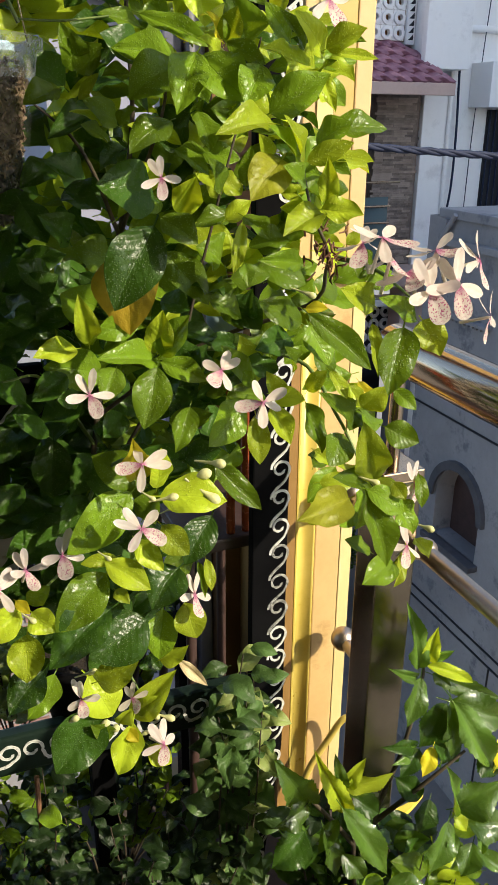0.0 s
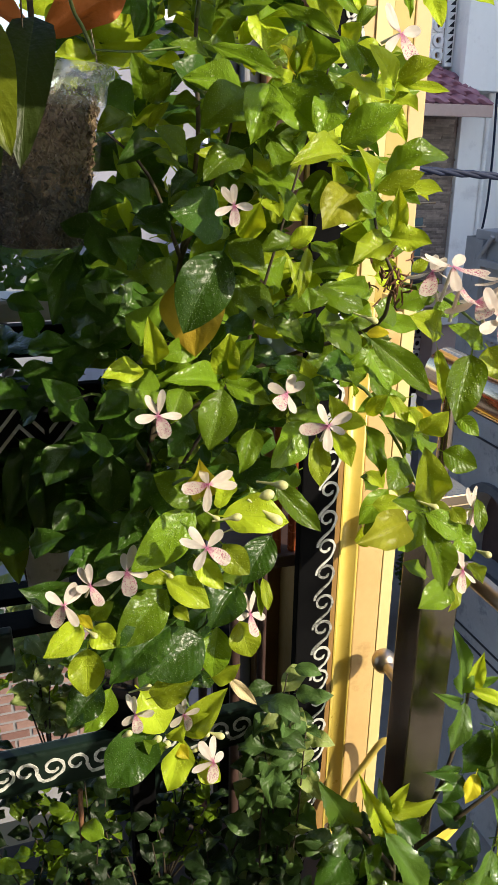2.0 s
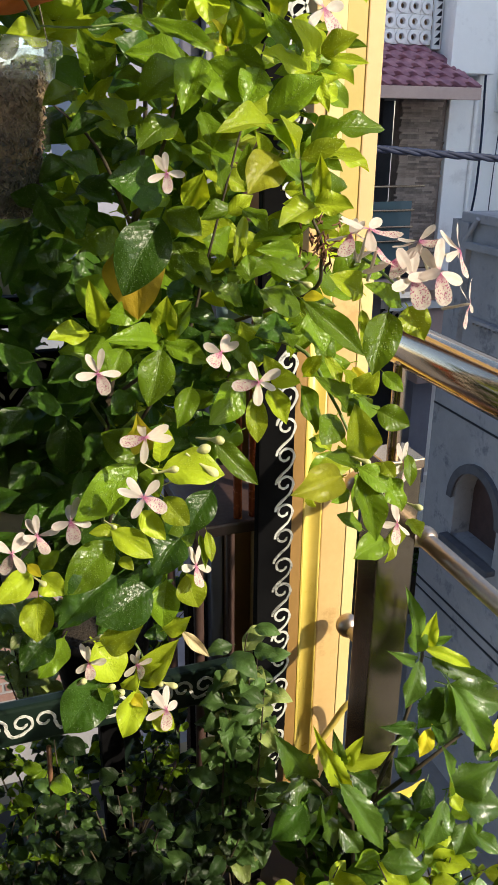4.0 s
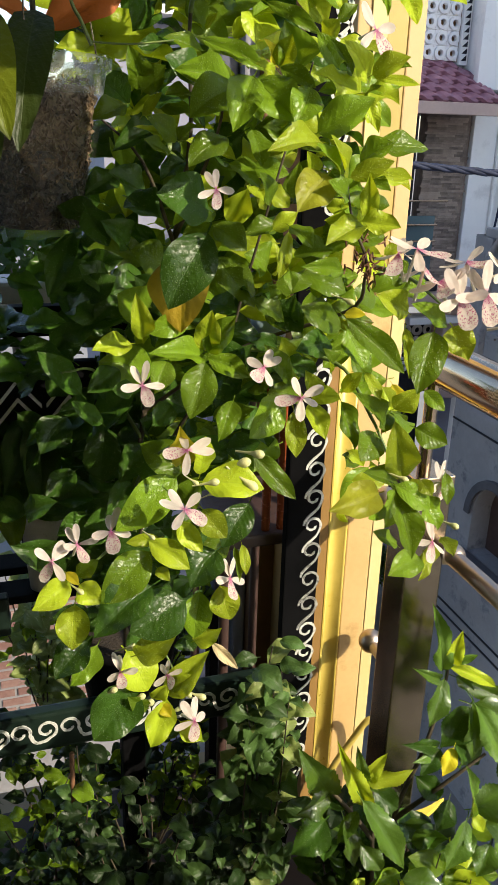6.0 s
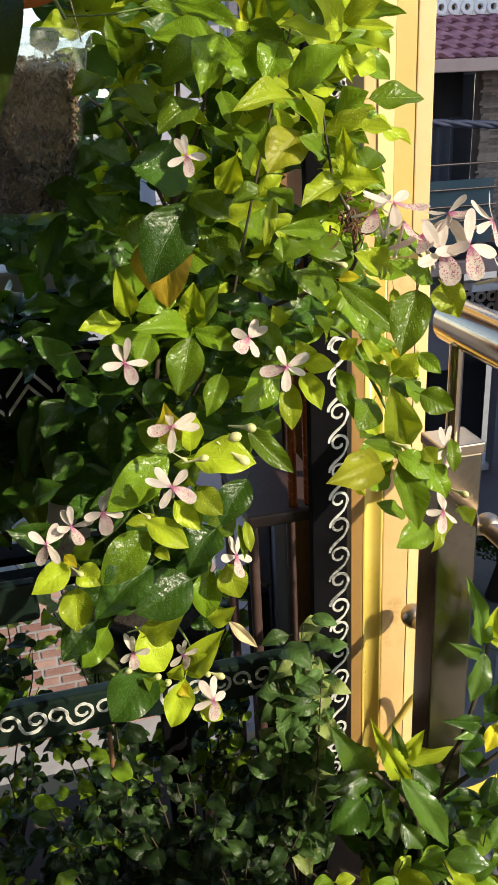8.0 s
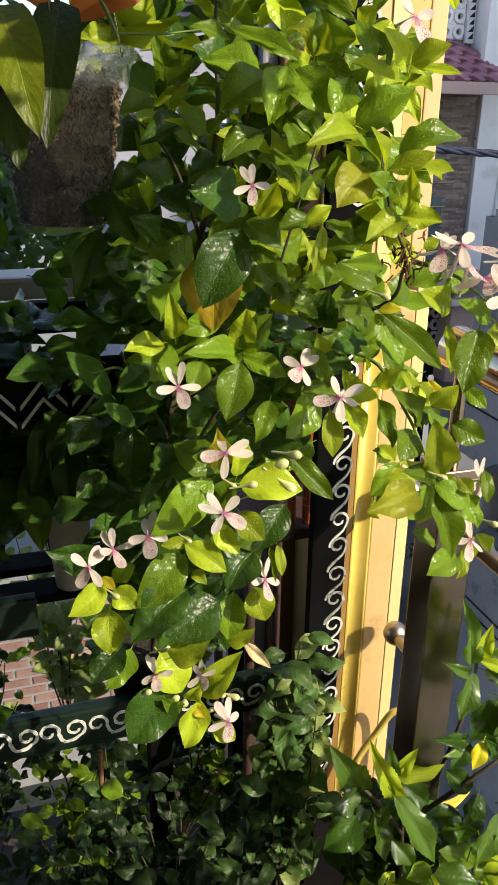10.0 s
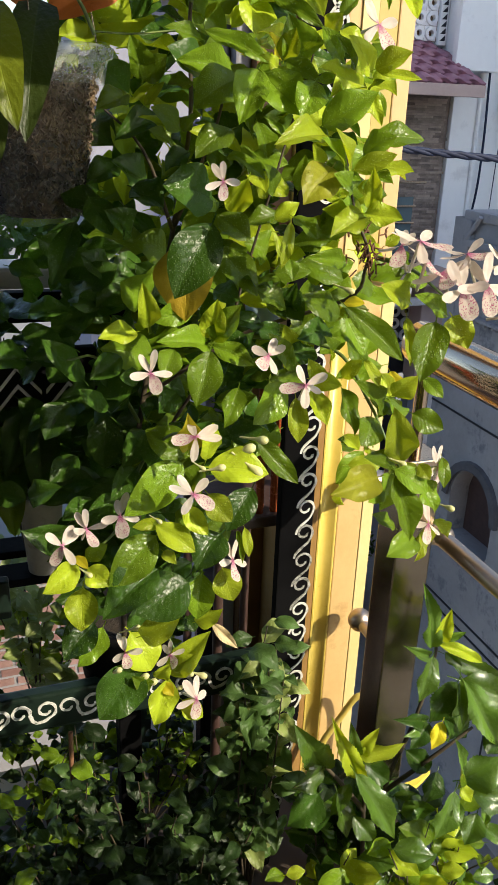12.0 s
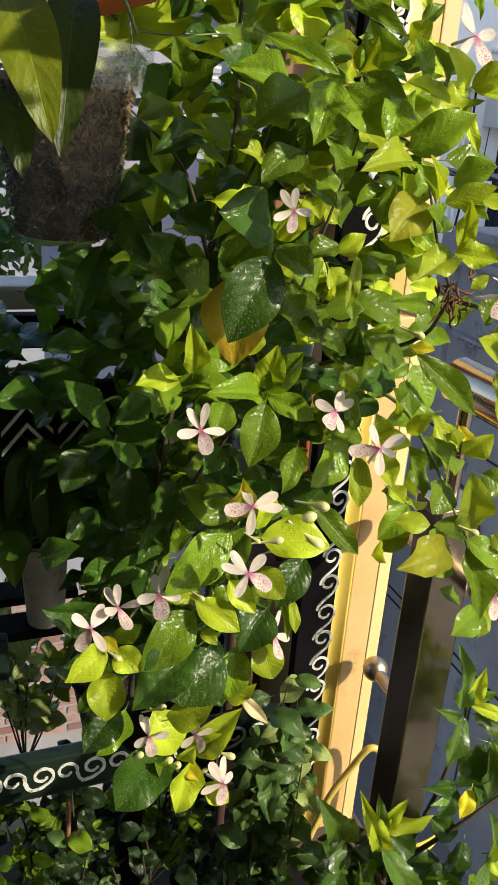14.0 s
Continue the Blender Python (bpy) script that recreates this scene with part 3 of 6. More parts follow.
# ---- foliage ----
def leaf_mesh(name, mat, fold, arch, wavy, taper=0.55, acute=0.85, serr=0.0, lobes=0, seed=0, nu=8, nv=12, stalk=0.0):
    """A blade of length 1 along y and width 1 along x; serr: depth of the forward teeth; stalk: length of its petiole."""
    bm = bmesh.new()
    uvl = bm.loops.layers.uv.new("UVMap")
    rnd = random.Random(seed)
    ph = [rnd.uniform(0, 6.28) for _ in range(4)]
    bend = rnd.uniform(-0.05, 0.05)
    norm = max((s / 40) ** taper * (1 - s / 40) ** acute for s in range(1, 40))
    steps = [j / nv for j in range(nv + 1)]
    if serr:
        steps = [0.0] + [(k + f) / (nv // 2) for k in range(nv // 2) for f in (0.12, 0.80)] + [1.0]
    if stalk:
        steps = [-stalk, -stalk * 0.5] + steps
    grid, uvs = [], []
    for j, s in enumerate(steps):
        half = 0.5 * s ** taper * (1 - s) ** acute / norm if 0 < s < 1 else 0.0
        half = max(half, 0.018 if s <= 0 else 0.0)
        if serr and 0 < s < 1:
            half *= 1 + serr * (1 if (j - (2 if stalk else 0)) % 2 == 0 else -1) + lobes * 0.12 * math.cos(s * 3 * math.pi)
        row, ur = [], []
        for i in range(nu + 1):
            c = (i / nu - 0.5) * 2
            x = c * half
            z = fold * (1.35 * abs(x) - 1.5 * x * x) + arch * s * (1 - s) - 0.22 * arch * max(s - 0.7, 0) - (0.7 * s * s * 0.15 / max(stalk, 0.01) if s < 0 else 0)
            z += wavy * (abs(c) ** 2) * half * 2 * math.sin(s * 9 + ph[0 if c < 0 else 1])
            z += wavy * 0.5 * math.sin(s * 5 + ph[2]) * c * half
            x += bend * s * s + 0.03 * math.sin(s * 3 + ph[3]) * (1 - s) * s * 4
            row.append(bm.verts.new((x, s, z)))
            ur.append((i / nu, max(s, 0.0)))
        grid.append(row), uvs.append(ur)
    for j in range(len(steps) - 1):
        for i in range(nu):
            f = bm.faces.new((grid[j][i], grid[j][i + 1], grid[j + 1][i + 1], grid[j + 1][i]))
            f.smooth = True
            for lp, uvv in zip(f.loops, (uvs[j][i], uvs[j][i + 1], uvs[j + 1][i + 1], uvs[j + 1][i])):
                lp[uvl].uv = uvv
    return mesh_of(name, bm, mat)


BLADES = {}
for key, lm in LEAF.items():
    BLADES[key] = [leaf_mesh("leaf", lm, 0.26 + 0.16 * (i % 3), 0.12 + 0.10 * (i % 4), 0.08 + 0.03 * (i % 3), 0.74 + 0.08 * (i % 2), 0.94 + 0.07 * (i % 3), seed=i + 10, nv=14, stalk=0.16) for i in range(6)]
SERRATED = {}
for key in "hyYk":
    SERRATED[key] = [leaf_mesh("leaf", LEAF[key], 0.34 + 0.1 * i, 0.22 + 0.12 * i, 0.12, 0.72, 1.15, 0.055, 0, seed=i + 40, nv=30, stalk=0.18) for i in range(4)]
CRINKLE = {}
for key in "mbgv":
    CRINKLE[key] = [leaf_mesh("leaf", LEAF[key], 0.40, 0.5 + 0.2 * i, 0.14, 0.70, 0.95, 0.0, 0, seed=i + 70, nu=6, nv=10, stalk=0.14) for i in range(4)]
# default leaf normal, turned to the camera's side so blades look broad
CAMERA_FACING = Vector((-0.10, -0.84, 0.53)).normalized()
rng = random.Random(7)


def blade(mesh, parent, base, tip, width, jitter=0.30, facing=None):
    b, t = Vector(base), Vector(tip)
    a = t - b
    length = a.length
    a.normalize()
    n = (facing or CAMERA_FACING) + Vector((rng.uniform(-1, 1), rng.uniform(-1, 1), rng.uniform(-1, 1))) * jitter
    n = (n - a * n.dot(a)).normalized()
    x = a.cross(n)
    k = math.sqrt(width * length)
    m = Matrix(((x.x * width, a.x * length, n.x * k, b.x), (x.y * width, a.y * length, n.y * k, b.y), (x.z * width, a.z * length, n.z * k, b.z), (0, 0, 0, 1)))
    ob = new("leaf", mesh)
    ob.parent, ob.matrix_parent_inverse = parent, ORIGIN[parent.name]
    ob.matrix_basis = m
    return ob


shrub = thing("flowering_shrub", (0.16, 1.16, 0.458), "leafy shrub with white pink-spotted flowers and wet leaves", "shrub")


def leaf(kind, base, tip, width):
    return blade(rng.choice(BLADES[kind]), shrub, base, tip, width * 1.06)


# many k leaves on the left are darkened to stand for shade
leaf('k', (0.218, 1.158, 1.670), (0.186, 1.137, 1.624), 0.049)
leaf('y', (0.270, 1.081, 1.626), (0.223, 1.060, 1.645), 0.014)
leaf('y', (0.274, 1.076, 1.625), (0.285, 1.057, 1.642), 0.011)
leaf('m', (0.275, 1.089, 1.620), (0.246, 1.067, 1.660), 0.039)
leaf('m', (0.232, 0.931, 1.597), (0.307, 0.904, 1.565), 0.024)
leaf('m', (0.265, 1.060, 1.598), (0.209, 1.038, 1.608), 0.023)
leaf('k', (0.221, 1.078, 1.606), (0.178, 1.058, 1.595), 0.021)
leaf('m', (0.184, 1.059, 1.548), (0.166, 1.036, 1.598), 0.033)
leaf('m', (0.185, 1.051, 1.545), (0.211, 1.030, 1.575), 0.033)
leaf('k', (0.262, 1.001, 1.551), (0.198, 0.976, 1.580), 0.050)
leaf('m', (0.234, 0.995, 1.544), (0.197, 0.976, 1.539), 0.021)
leaf('k', (0.178, 1.117, 1.530), (0.128, 1.094, 1.564), 0.047)
leaf('m', (0.153, 0.997, 1.527), (0.109, 0.975, 1.508), 0.031)
leaf('k', (0.207, 1.036, 1.500), (0.136, 1.012, 1.474), 0.036)
leaf('y', (0.176, 1.011, 1.515), (0.197, 0.990, 1.543), 0.013)
leaf('m', (0.207, 0.953, 1.488), (0.167, 0.931, 1.514), 0.027)
leaf('y', (0.209, 0.960, 1.487), (0.152, 0.937, 1.502), 0.014)
leaf('m', (0.203, 0.924, 1.488), (0.220, 0.905, 1.506), 0.020)
leaf('m', (0.194, 0.927, 1.471), (0.158, 0.906, 1.488), 0.023)
leaf('k', (0.202, 0.896, 1.466), (0.171, 0.876, 1.444), 0.025)
leaf('k', (0.174, 0.990, 1.423), (0.124, 0.967, 1.451), 0.042)
leaf('m', (0.266, 0.896, 1.549), (0.202, 0.871, 1.514), 0.048)
leaf('m', (0.258, 0.813, 1.553), (0.227, 0.788, 1.499), 0.038)
leaf('m', (0.260, 0.804, 1.548), (0.296, 0.779, 1.507), 0.044)
leaf('m', (0.231, 0.819, 1.493), (0.183, 0.796, 1.465), 0.032)
leaf('m', (0.251, 0.792, 1.501), (0.256, 0.770, 1.466), 0.026)
leaf('m', (0.233, 0.814, 1.467), (0.262, 0.792, 1.443), 0.019)
leaf('y', (0.219, 0.819, 1.485), (0.236, 0.799, 1.471), 0.013)
leaf('m', (0.287, 0.865, 1.630), (0.343, 0.839, 1.599), 0.018)
leaf('m', (0.327, 0.864, 1.566), (0.302, 0.840, 1.612), 0.045)
leaf('y', (0.301, 0.851, 1.567), (0.306, 0.830, 1.597), 0.026)
leaf('Y', (0.299, 0.859, 1.566), (0.276, 0.838, 1.592), 0.019)
leaf('y', (0.293, 0.850, 1.556), (0.264, 0.831, 1.567), 0.017)
leaf('m', (0.287, 0.812, 1.564), (0.320, 0.790, 1.544), 0.021)
leaf('y', (0.346, 0.838, 1.594), (0.354, 0.818, 1.613), 0.023)
leaf('m', (0.347, 0.797, 1.565), (0.311, 0.775, 1.594), 0.021)
leaf('m', (0.356, 0.783, 1.557), (0.321, 0.760, 1.588), 0.018)
leaf('y', (0.374, 0.776, 1.550), (0.332, 0.752, 1.587), 0.023)
leaf('y', (0.371, 0.765, 1.557), (0.402, 0.742, 1.573), 0.024)
leaf('y', (0.373, 0.763, 1.554), (0.414, 0.740, 1.548), 0.011)
leaf('y', (0.371, 0.790, 1.537), (0.306, 0.767, 1.555), 0.028)
leaf('m', (0.361, 0.760, 1.536), (0.371, 0.741, 1.546), 0.009)
leaf('m', (0.314, 0.765, 1.500), (0.365, 0.739, 1.533), 0.035)
leaf('y', (0.363, 0.758, 1.536), (0.369, 0.736, 1.501), 0.014)
leaf('y', (0.313, 0.753, 1.491), (0.246, 0.728, 1.483), 0.029)
leaf('m', (0.311, 0.783, 1.543), (0.288, 0.761, 1.507), 0.035)
leaf('m', (0.338, 0.744, 1.454), (0.295, 0.721, 1.490), 0.027)
leaf('y', (0.341, 0.744, 1.454), (0.310, 0.721, 1.499), 0.023)
leaf('m', (0.355, 0.745, 1.472), (0.381, 0.723, 1.493), 0.029)
leaf('y', (0.339, 0.732, 1.458), (0.376, 0.709, 1.476), 0.020)
leaf('y', (0.366, 0.745, 1.461), (0.406, 0.722, 1.457), 0.024)
leaf('m', (0.362, 0.737, 1.454), (0.379, 0.717, 1.445), 0.017)
leaf('m', (0.336, 0.726, 1.437), (0.304, 0.706, 1.456), 0.022)
leaf('o', (0.314, 0.733, 1.460), (0.273, 0.710, 1.426), 0.039)
leaf('y', (0.360, 0.727, 1.420), (0.347, 0.705, 1.464), 0.019)
leaf('y', (0.351, 0.722, 1.415), (0.386, 0.700, 1.412), 0.025)
leaf('y', (0.356, 0.730, 1.410), (0.307, 0.708, 1.392), 0.031)
leaf('y', (0.305, 0.745, 1.456), (0.288, 0.725, 1.483), 0.017)
leaf('m', (0.282, 0.744, 1.436), (0.279, 0.723, 1.473), 0.017)
leaf('m', (0.285, 0.826, 1.423), (0.266, 0.805, 1.459), 0.024)
leaf('k', (0.212, 0.824, 1.393), (0.159, 0.795, 1.316), 0.056)
leaf('O', (0.192, 0.865, 1.367), (0.184, 0.836, 1.278), 0.067)
leaf('m', (0.229, 0.847, 1.363), (0.270, 0.821, 1.309), 0.038)
leaf('m', (0.224, 0.843, 1.399), (0.258, 0.821, 1.373), 0.033)
leaf('y', (0.139, 0.834, 1.274), (0.129, 0.811, 1.332), 0.025)
leaf('y', (0.129, 0.859, 1.262), (0.080, 0.837, 1.263), 0.027)
leaf('m', (0.207, 0.802, 1.255), (0.135, 0.777, 1.273), 0.029)
leaf('y', (0.205, 0.802, 1.265), (0.207, 0.779, 1.316), 0.030)
leaf('m', (0.207, 0.795, 1.264), (0.233, 0.772, 1.310), 0.032)
leaf('m', (0.206, 0.793, 1.258), (0.250, 0.770, 1.239), 0.026)
leaf('m', (0.199, 0.781, 1.256), (0.176, 0.756, 1.199), 0.039)
leaf('m', (0.155, 0.776, 1.261), (0.135, 0.755, 1.233), 0.028)
leaf('k', (0.123, 0.813, 1.221), (0.096, 0.794, 1.227), 0.021)
leaf('k', (0.078, 0.963, 1.172), (0.024, 0.938, 1.237), 0.035)
leaf('k', (0.090, 0.848, 1.169), (0.053, 0.826, 1.206), 0.021)
leaf('k', (0.058, 0.963, 1.140), (0.019, 0.940, 1.101), 0.045)
leaf('k', (0.107, 0.967, 1.118), (0.096, 0.943, 1.048), 0.047)
leaf('k', (0.136, 0.900, 1.425), (0.168, 0.878, 1.403), 0.044)
leaf('k', (0.221, 0.854, 1.416), (0.157, 0.830, 1.436), 0.055)
leaf('k', (0.097, 0.978, 1.406), (0.121, 0.955, 1.363), 0.037)
leaf('k', (0.147, 0.973, 1.360), (0.112, 0.951, 1.396), 0.038)
leaf('m', (0.224, 0.751, 1.219), (0.202, 0.728, 1.180), 0.025)
leaf('m', (0.291, 0.776, 1.405), (0.312, 0.755, 1.384), 0.025)
leaf('y', (0.313, 0.836, 1.392), (0.294, 0.813, 1.341), 0.016)
leaf('m', (0.331, 0.875, 1.341), (0.328, 0.856, 1.318), 0.017)
leaf('m', (0.339, 0.734, 1.362), (0.282, 0.712, 1.373), 0.020)
leaf('k', (0.327, 0.857, 1.281), (0.327, 0.837, 1.319), 0.026)
leaf('m', (0.297, 0.864, 1.292), (0.318, 0.844, 1.272), 0.014)
leaf('m', (0.391, 0.845, 1.273), (0.327, 0.823, 1.306), 0.035)
leaf('Y', (0.384, 0.820, 1.296), (0.403, 0.801, 1.299), 0.015)
leaf('m', (0.374, 0.792, 1.297), (0.443, 0.764, 1.233), 0.030)
leaf('k', (0.296, 0.816, 1.264), (0.248, 0.795, 1.276), 0.021)
leaf('k', (0.370, 0.830, 1.261), (0.318, 0.809, 1.257), 0.033)
leaf('m', (0.391, 0.823, 1.275), (0.409, 0.801, 1.232), 0.039)
leaf('m', (0.359, 0.796, 1.231), (0.340, 0.776, 1.268), 0.023)
leaf('y', (0.329, 0.831, 1.209), (0.299, 0.808, 1.275), 0.030)
leaf('m', (0.305, 0.775, 1.226), (0.258, 0.752, 1.281), 0.024)
leaf('y', (0.324, 0.771, 1.212), (0.310, 0.751, 1.250), 0.025)
leaf('y', (0.321, 0.764, 1.218), (0.352, 0.744, 1.215), 0.022)
leaf('y', (0.319, 0.759, 1.207), (0.332, 0.737, 1.167), 0.025)
leaf('y', (0.305, 0.771, 1.194), (0.301, 0.748, 1.144), 0.026)
leaf('m', (0.293, 0.778, 1.209), (0.246, 0.754, 1.170), 0.040)
leaf('m', (0.251, 0.751, 1.150), (0.295, 0.726, 1.100), 0.026)
leaf('y', (0.374, 0.787, 1.209), (0.388, 0.766, 1.237), 0.020)
leaf('y', (0.400, 0.784, 1.231), (0.413, 0.763, 1.202), 0.017)
leaf('m', (0.436, 0.790, 1.155), (0.380, 0.768, 1.214), 0.028)
leaf('m', (0.360, 0.761, 1.205), (0.373, 0.738, 1.151), 0.025)
leaf('m', (0.392, 0.728, 1.175), (0.366, 0.707, 1.149), 0.035)
leaf('Y', (0.438, 0.784, 1.214), (0.448, 0.764, 1.185), 0.016)
leaf('y', (0.437, 0.777, 1.188), (0.412, 0.758, 1.221), 0.017)
leaf('y', (0.429, 0.757, 1.192), (0.449, 0.736, 1.222), 0.030)
leaf('y', (0.395, 0.687, 1.308), (0.391, 0.663, 1.259), 0.015)
leaf('m', (0.391, 0.623, 1.319), (0.363, 0.597, 1.265), 0.036)
leaf('y', (0.385, 0.668, 1.330), (0.337, 0.647, 1.354), 0.028)
leaf('m', (0.415, 0.640, 1.321), (0.361, 0.619, 1.350), 0.019)
leaf('m', (0.424, 0.683, 1.238), (0.440, 0.663, 1.220), 0.017)
leaf('m', (0.465, 0.763, 1.162), (0.500, 0.742, 1.144), 0.032)
leaf('y', (0.434, 0.728, 1.112), (0.402, 0.703, 1.197), 0.040)
leaf('m', (0.431, 0.733, 1.103), (0.373, 0.712, 1.133), 0.027)
leaf('m', (0.412, 0.703, 1.116), (0.448, 0.681, 1.090), 0.031)
leaf('m', (0.412, 0.701, 1.107), (0.426, 0.675, 1.029), 0.035)
leaf('m', (0.449, 0.706, 1.095), (0.465, 0.684, 1.060), 0.032)
leaf('m', (0.463, 0.717, 1.005), (0.409, 0.696, 0.999), 0.034)
leaf('m', (0.430, 0.717, 1.026), (0.384, 0.697, 1.061), 0.020)
leaf('y', (0.490, 0.737, 1.016), (0.465, 0.714, 0.971), 0.024)
leaf('y', (0.441, 0.698, 1.122), (0.448, 0.679, 1.109), 0.018)
leaf('m', (0.478, 0.705, 1.124), (0.472, 0.684, 1.092), 0.017)
leaf('o', (0.397, 0.717, 1.101), (0.324, 0.694, 1.095), 0.041)
leaf('m', (0.408, 0.715, 1.082), (0.376, 0.696, 1.079), 0.017)
leaf('Y', (0.162, 0.738, 1.155), (0.154, 0.717, 1.207), 0.027)
leaf('y', (0.181, 0.731, 1.143), (0.181, 0.710, 1.196), 0.024)
leaf('y', (0.183, 0.727, 1.135), (0.247, 0.701, 1.131), 0.044)
leaf('y', (0.186, 0.737, 1.096), (0.208, 0.715, 1.067), 0.030)
leaf('m', (0.157, 0.745, 1.136), (0.084, 0.717, 1.090), 0.043)
leaf('y', (0.127, 0.755, 1.054), (0.170, 0.732, 1.023), 0.030)
leaf('y', (0.161, 0.750, 1.076), (0.184, 0.729, 1.045), 0.024)
leaf('y', (0.135, 0.751, 1.019), (0.146, 0.733, 1.009), 0.015)
leaf('k', (0.248, 0.757, 1.087), (0.208, 0.733, 1.046), 0.037)
leaf('y', (0.247, 0.777, 1.021), (0.247, 0.757, 0.989), 0.014)
leaf('m', (0.239, 0.783, 1.015), (0.240, 0.762, 0.977), 0.012)
leaf('y', (0.226, 0.798, 0.953), (0.234, 0.777, 0.913), 0.038)
leaf('k', (0.207, 0.751, 1.032), (0.167, 0.728, 1.002), 0.050)
leaf('m', (0.128, 0.761, 1.036), (0.067, 0.735, 0.990), 0.045)
leaf('k', (0.128, 0.752, 0.995), (0.053, 0.724, 0.957), 0.050)
leaf('k', (0.177, 0.789, 0.945), (0.103, 0.763, 0.924), 0.061)
leaf('m', (0.205, 0.823, 0.933), (0.191, 0.800, 0.877), 0.039)
leaf('y', (0.205, 0.851, 0.836), (0.238, 0.831, 0.866), 0.027)
leaf('k', (0.029, 0.779, 1.034), (-0.026, 0.755, 1.071), 0.037)
leaf('y', (0.034, 0.756, 1.012), (-0.011, 0.733, 0.998), 0.031)
leaf('Y', (0.031, 0.754, 1.027), (0.043, 0.736, 1.019), 0.012)
leaf('y', (0.046, 0.758, 1.007), (0.068, 0.738, 0.988), 0.029)
leaf('m', (0.043, 0.751, 1.023), (0.065, 0.731, 1.052), 0.020)
leaf('y', (0.039, 0.766, 0.975), (0.033, 0.743, 0.929), 0.038)
leaf('m', (0.066, 0.804, 0.887), (0.030, 0.781, 0.848), 0.035)
leaf('k', (0.052, 0.772, 0.918), (0.009, 0.748, 0.889), 0.040)
leaf('y', (0.109, 0.841, 0.844), (0.132, 0.819, 0.790), 0.053)
leaf('k', (0.116, 0.827, 0.796), (0.054, 0.800, 0.742), 0.066)
leaf('y', (0.113, 0.788, 0.875), (0.160, 0.765, 0.914), 0.036)
leaf('y', (0.165, 0.849, 0.755), (0.221, 0.825, 0.833), 0.039)
leaf('y', (0.168, 0.842, 0.770), (0.204, 0.821, 0.800), 0.031)
leaf('y', (0.161, 0.834, 0.760), (0.135, 0.810, 0.701), 0.040)
leaf('Y', (0.153, 0.831, 0.755), (0.163, 0.813, 0.745), 0.017)
leaf('y', (0.143, 0.835, 0.764), (0.157, 0.816, 0.799), 0.023)
leaf('y', (0.181, 0.835, 0.715), (0.206, 0.815, 0.692), 0.029)
leaf('m', (0.133, 0.826, 0.756), (0.104, 0.806, 0.798), 0.023)
leaf('d', (0.236, 0.875, 0.812), (0.271, 0.853, 0.774), 0.016)
leaf('k', (0.198, 0.881, 0.826), (0.205, 0.862, 0.810), 0.039)
leaf('m', (0.312, 1.127, 1.666), (0.358, 1.088, 1.667), 0.050)
leaf('y', (0.332, 1.141, 1.622), (0.356, 1.142, 1.654), 0.022)
leaf('m', (0.376, 0.873, 1.617), (0.398, 0.870, 1.636), 0.017)
leaf('y', (0.382, 0.893, 1.652), (0.382, 0.874, 1.629), 0.015)
leaf('m', (0.423, 0.857, 1.651), (0.418, 0.835, 1.621), 0.010)
leaf('y', (0.444, 0.848, 1.651), (0.445, 0.816, 1.613), 0.021)
leaf('y', (0.466, 0.838, 1.653), (0.494, 0.801, 1.634), 0.026)
leaf('y', (0.390, 0.741, 1.378), (0.407, 0.738, 1.391), 0.013)
leaf('k', (0.085, 1.023, 1.371), (0.045, 0.972, 1.298), 0.034)
leaf('k', (0.116, 0.983, 1.392), (0.064, 1.002, 1.406), 0.039)
leaf('m', (0.234, 0.873, 1.412), (0.202, 0.862, 1.404), 0.022)
leaf('m', (0.323, 0.898, 1.394), (0.277, 0.893, 1.382), 0.028)
leaf('y', (0.301, 0.857, 1.392), (0.330, 0.851, 1.412), 0.021)
leaf('m', (0.198, 0.852, 1.290), (0.147, 0.845, 1.278), 0.028)
leaf('k', (0.166, 0.809, 1.199), (0.139, 0.789, 1.183), 0.028)
leaf('y', (0.433, 0.657, 1.315), (0.437, 0.628, 1.286), 0.033)
leaf('y', (0.535, 0.783, 0.989), (0.542, 0.759, 0.971), 0.026)
leaf('m', (0.427, 0.705, 1.351), (0.388, 0.695, 1.345), 0.024)
leaf('m', (0.405, 0.716, 1.355), (0.382, 0.715, 1.369), 0.028)
leaf('y', (0.144, 0.784, 1.041), (0.104, 0.782, 1.041), 0.016)
leaf('m', (0.245, 0.829, 1.002), (0.203, 0.813, 0.994), 0.035)
leaf('m', (0.287, 0.827, 1.129), (0.254, 0.802, 1.107), 0.031)
leaf('k', (0.155, 0.835, 1.098), (0.125, 0.831, 1.118), 0.033)
leaf('k', (0.076, 0.909, 1.020), (0.031, 0.897, 1.001), 0.028)
leaf('k', (0.112, 0.890, 1.025), (0.065, 0.883, 1.016), 0.028)
leaf('k', (-0.005, 0.951, 1.012), (0.036, 0.916, 1.039), 0.036)
leaf('k', (0.134, 0.993, 1.193), (0.086, 0.964, 1.172), 0.034)
leaf('k', (0.143, 1.020, 1.284), (0.102, 0.995, 1.262), 0.035)
leaf('k', (0.062, 1.030, 1.235), (0.112, 1.016, 1.257), 0.034)
leaf('m', (0.185, 0.936, 1.340), (0.144, 0.929, 1.363), 0.042)
leaf('k', (0.130, 1.025, 1.298), (0.088, 1.017, 1.330), 0.042)
leaf('m', (0.183, 0.811, 1.113), (0.133, 0.836, 1.144), 0.042)
leaf('k', (0.155, 0.928, 1.104), (0.111, 0.890, 1.072), 0.039)
leaf('k', (0.134, 0.907, 1.060), (0.092, 0.875, 1.034), 0.038)
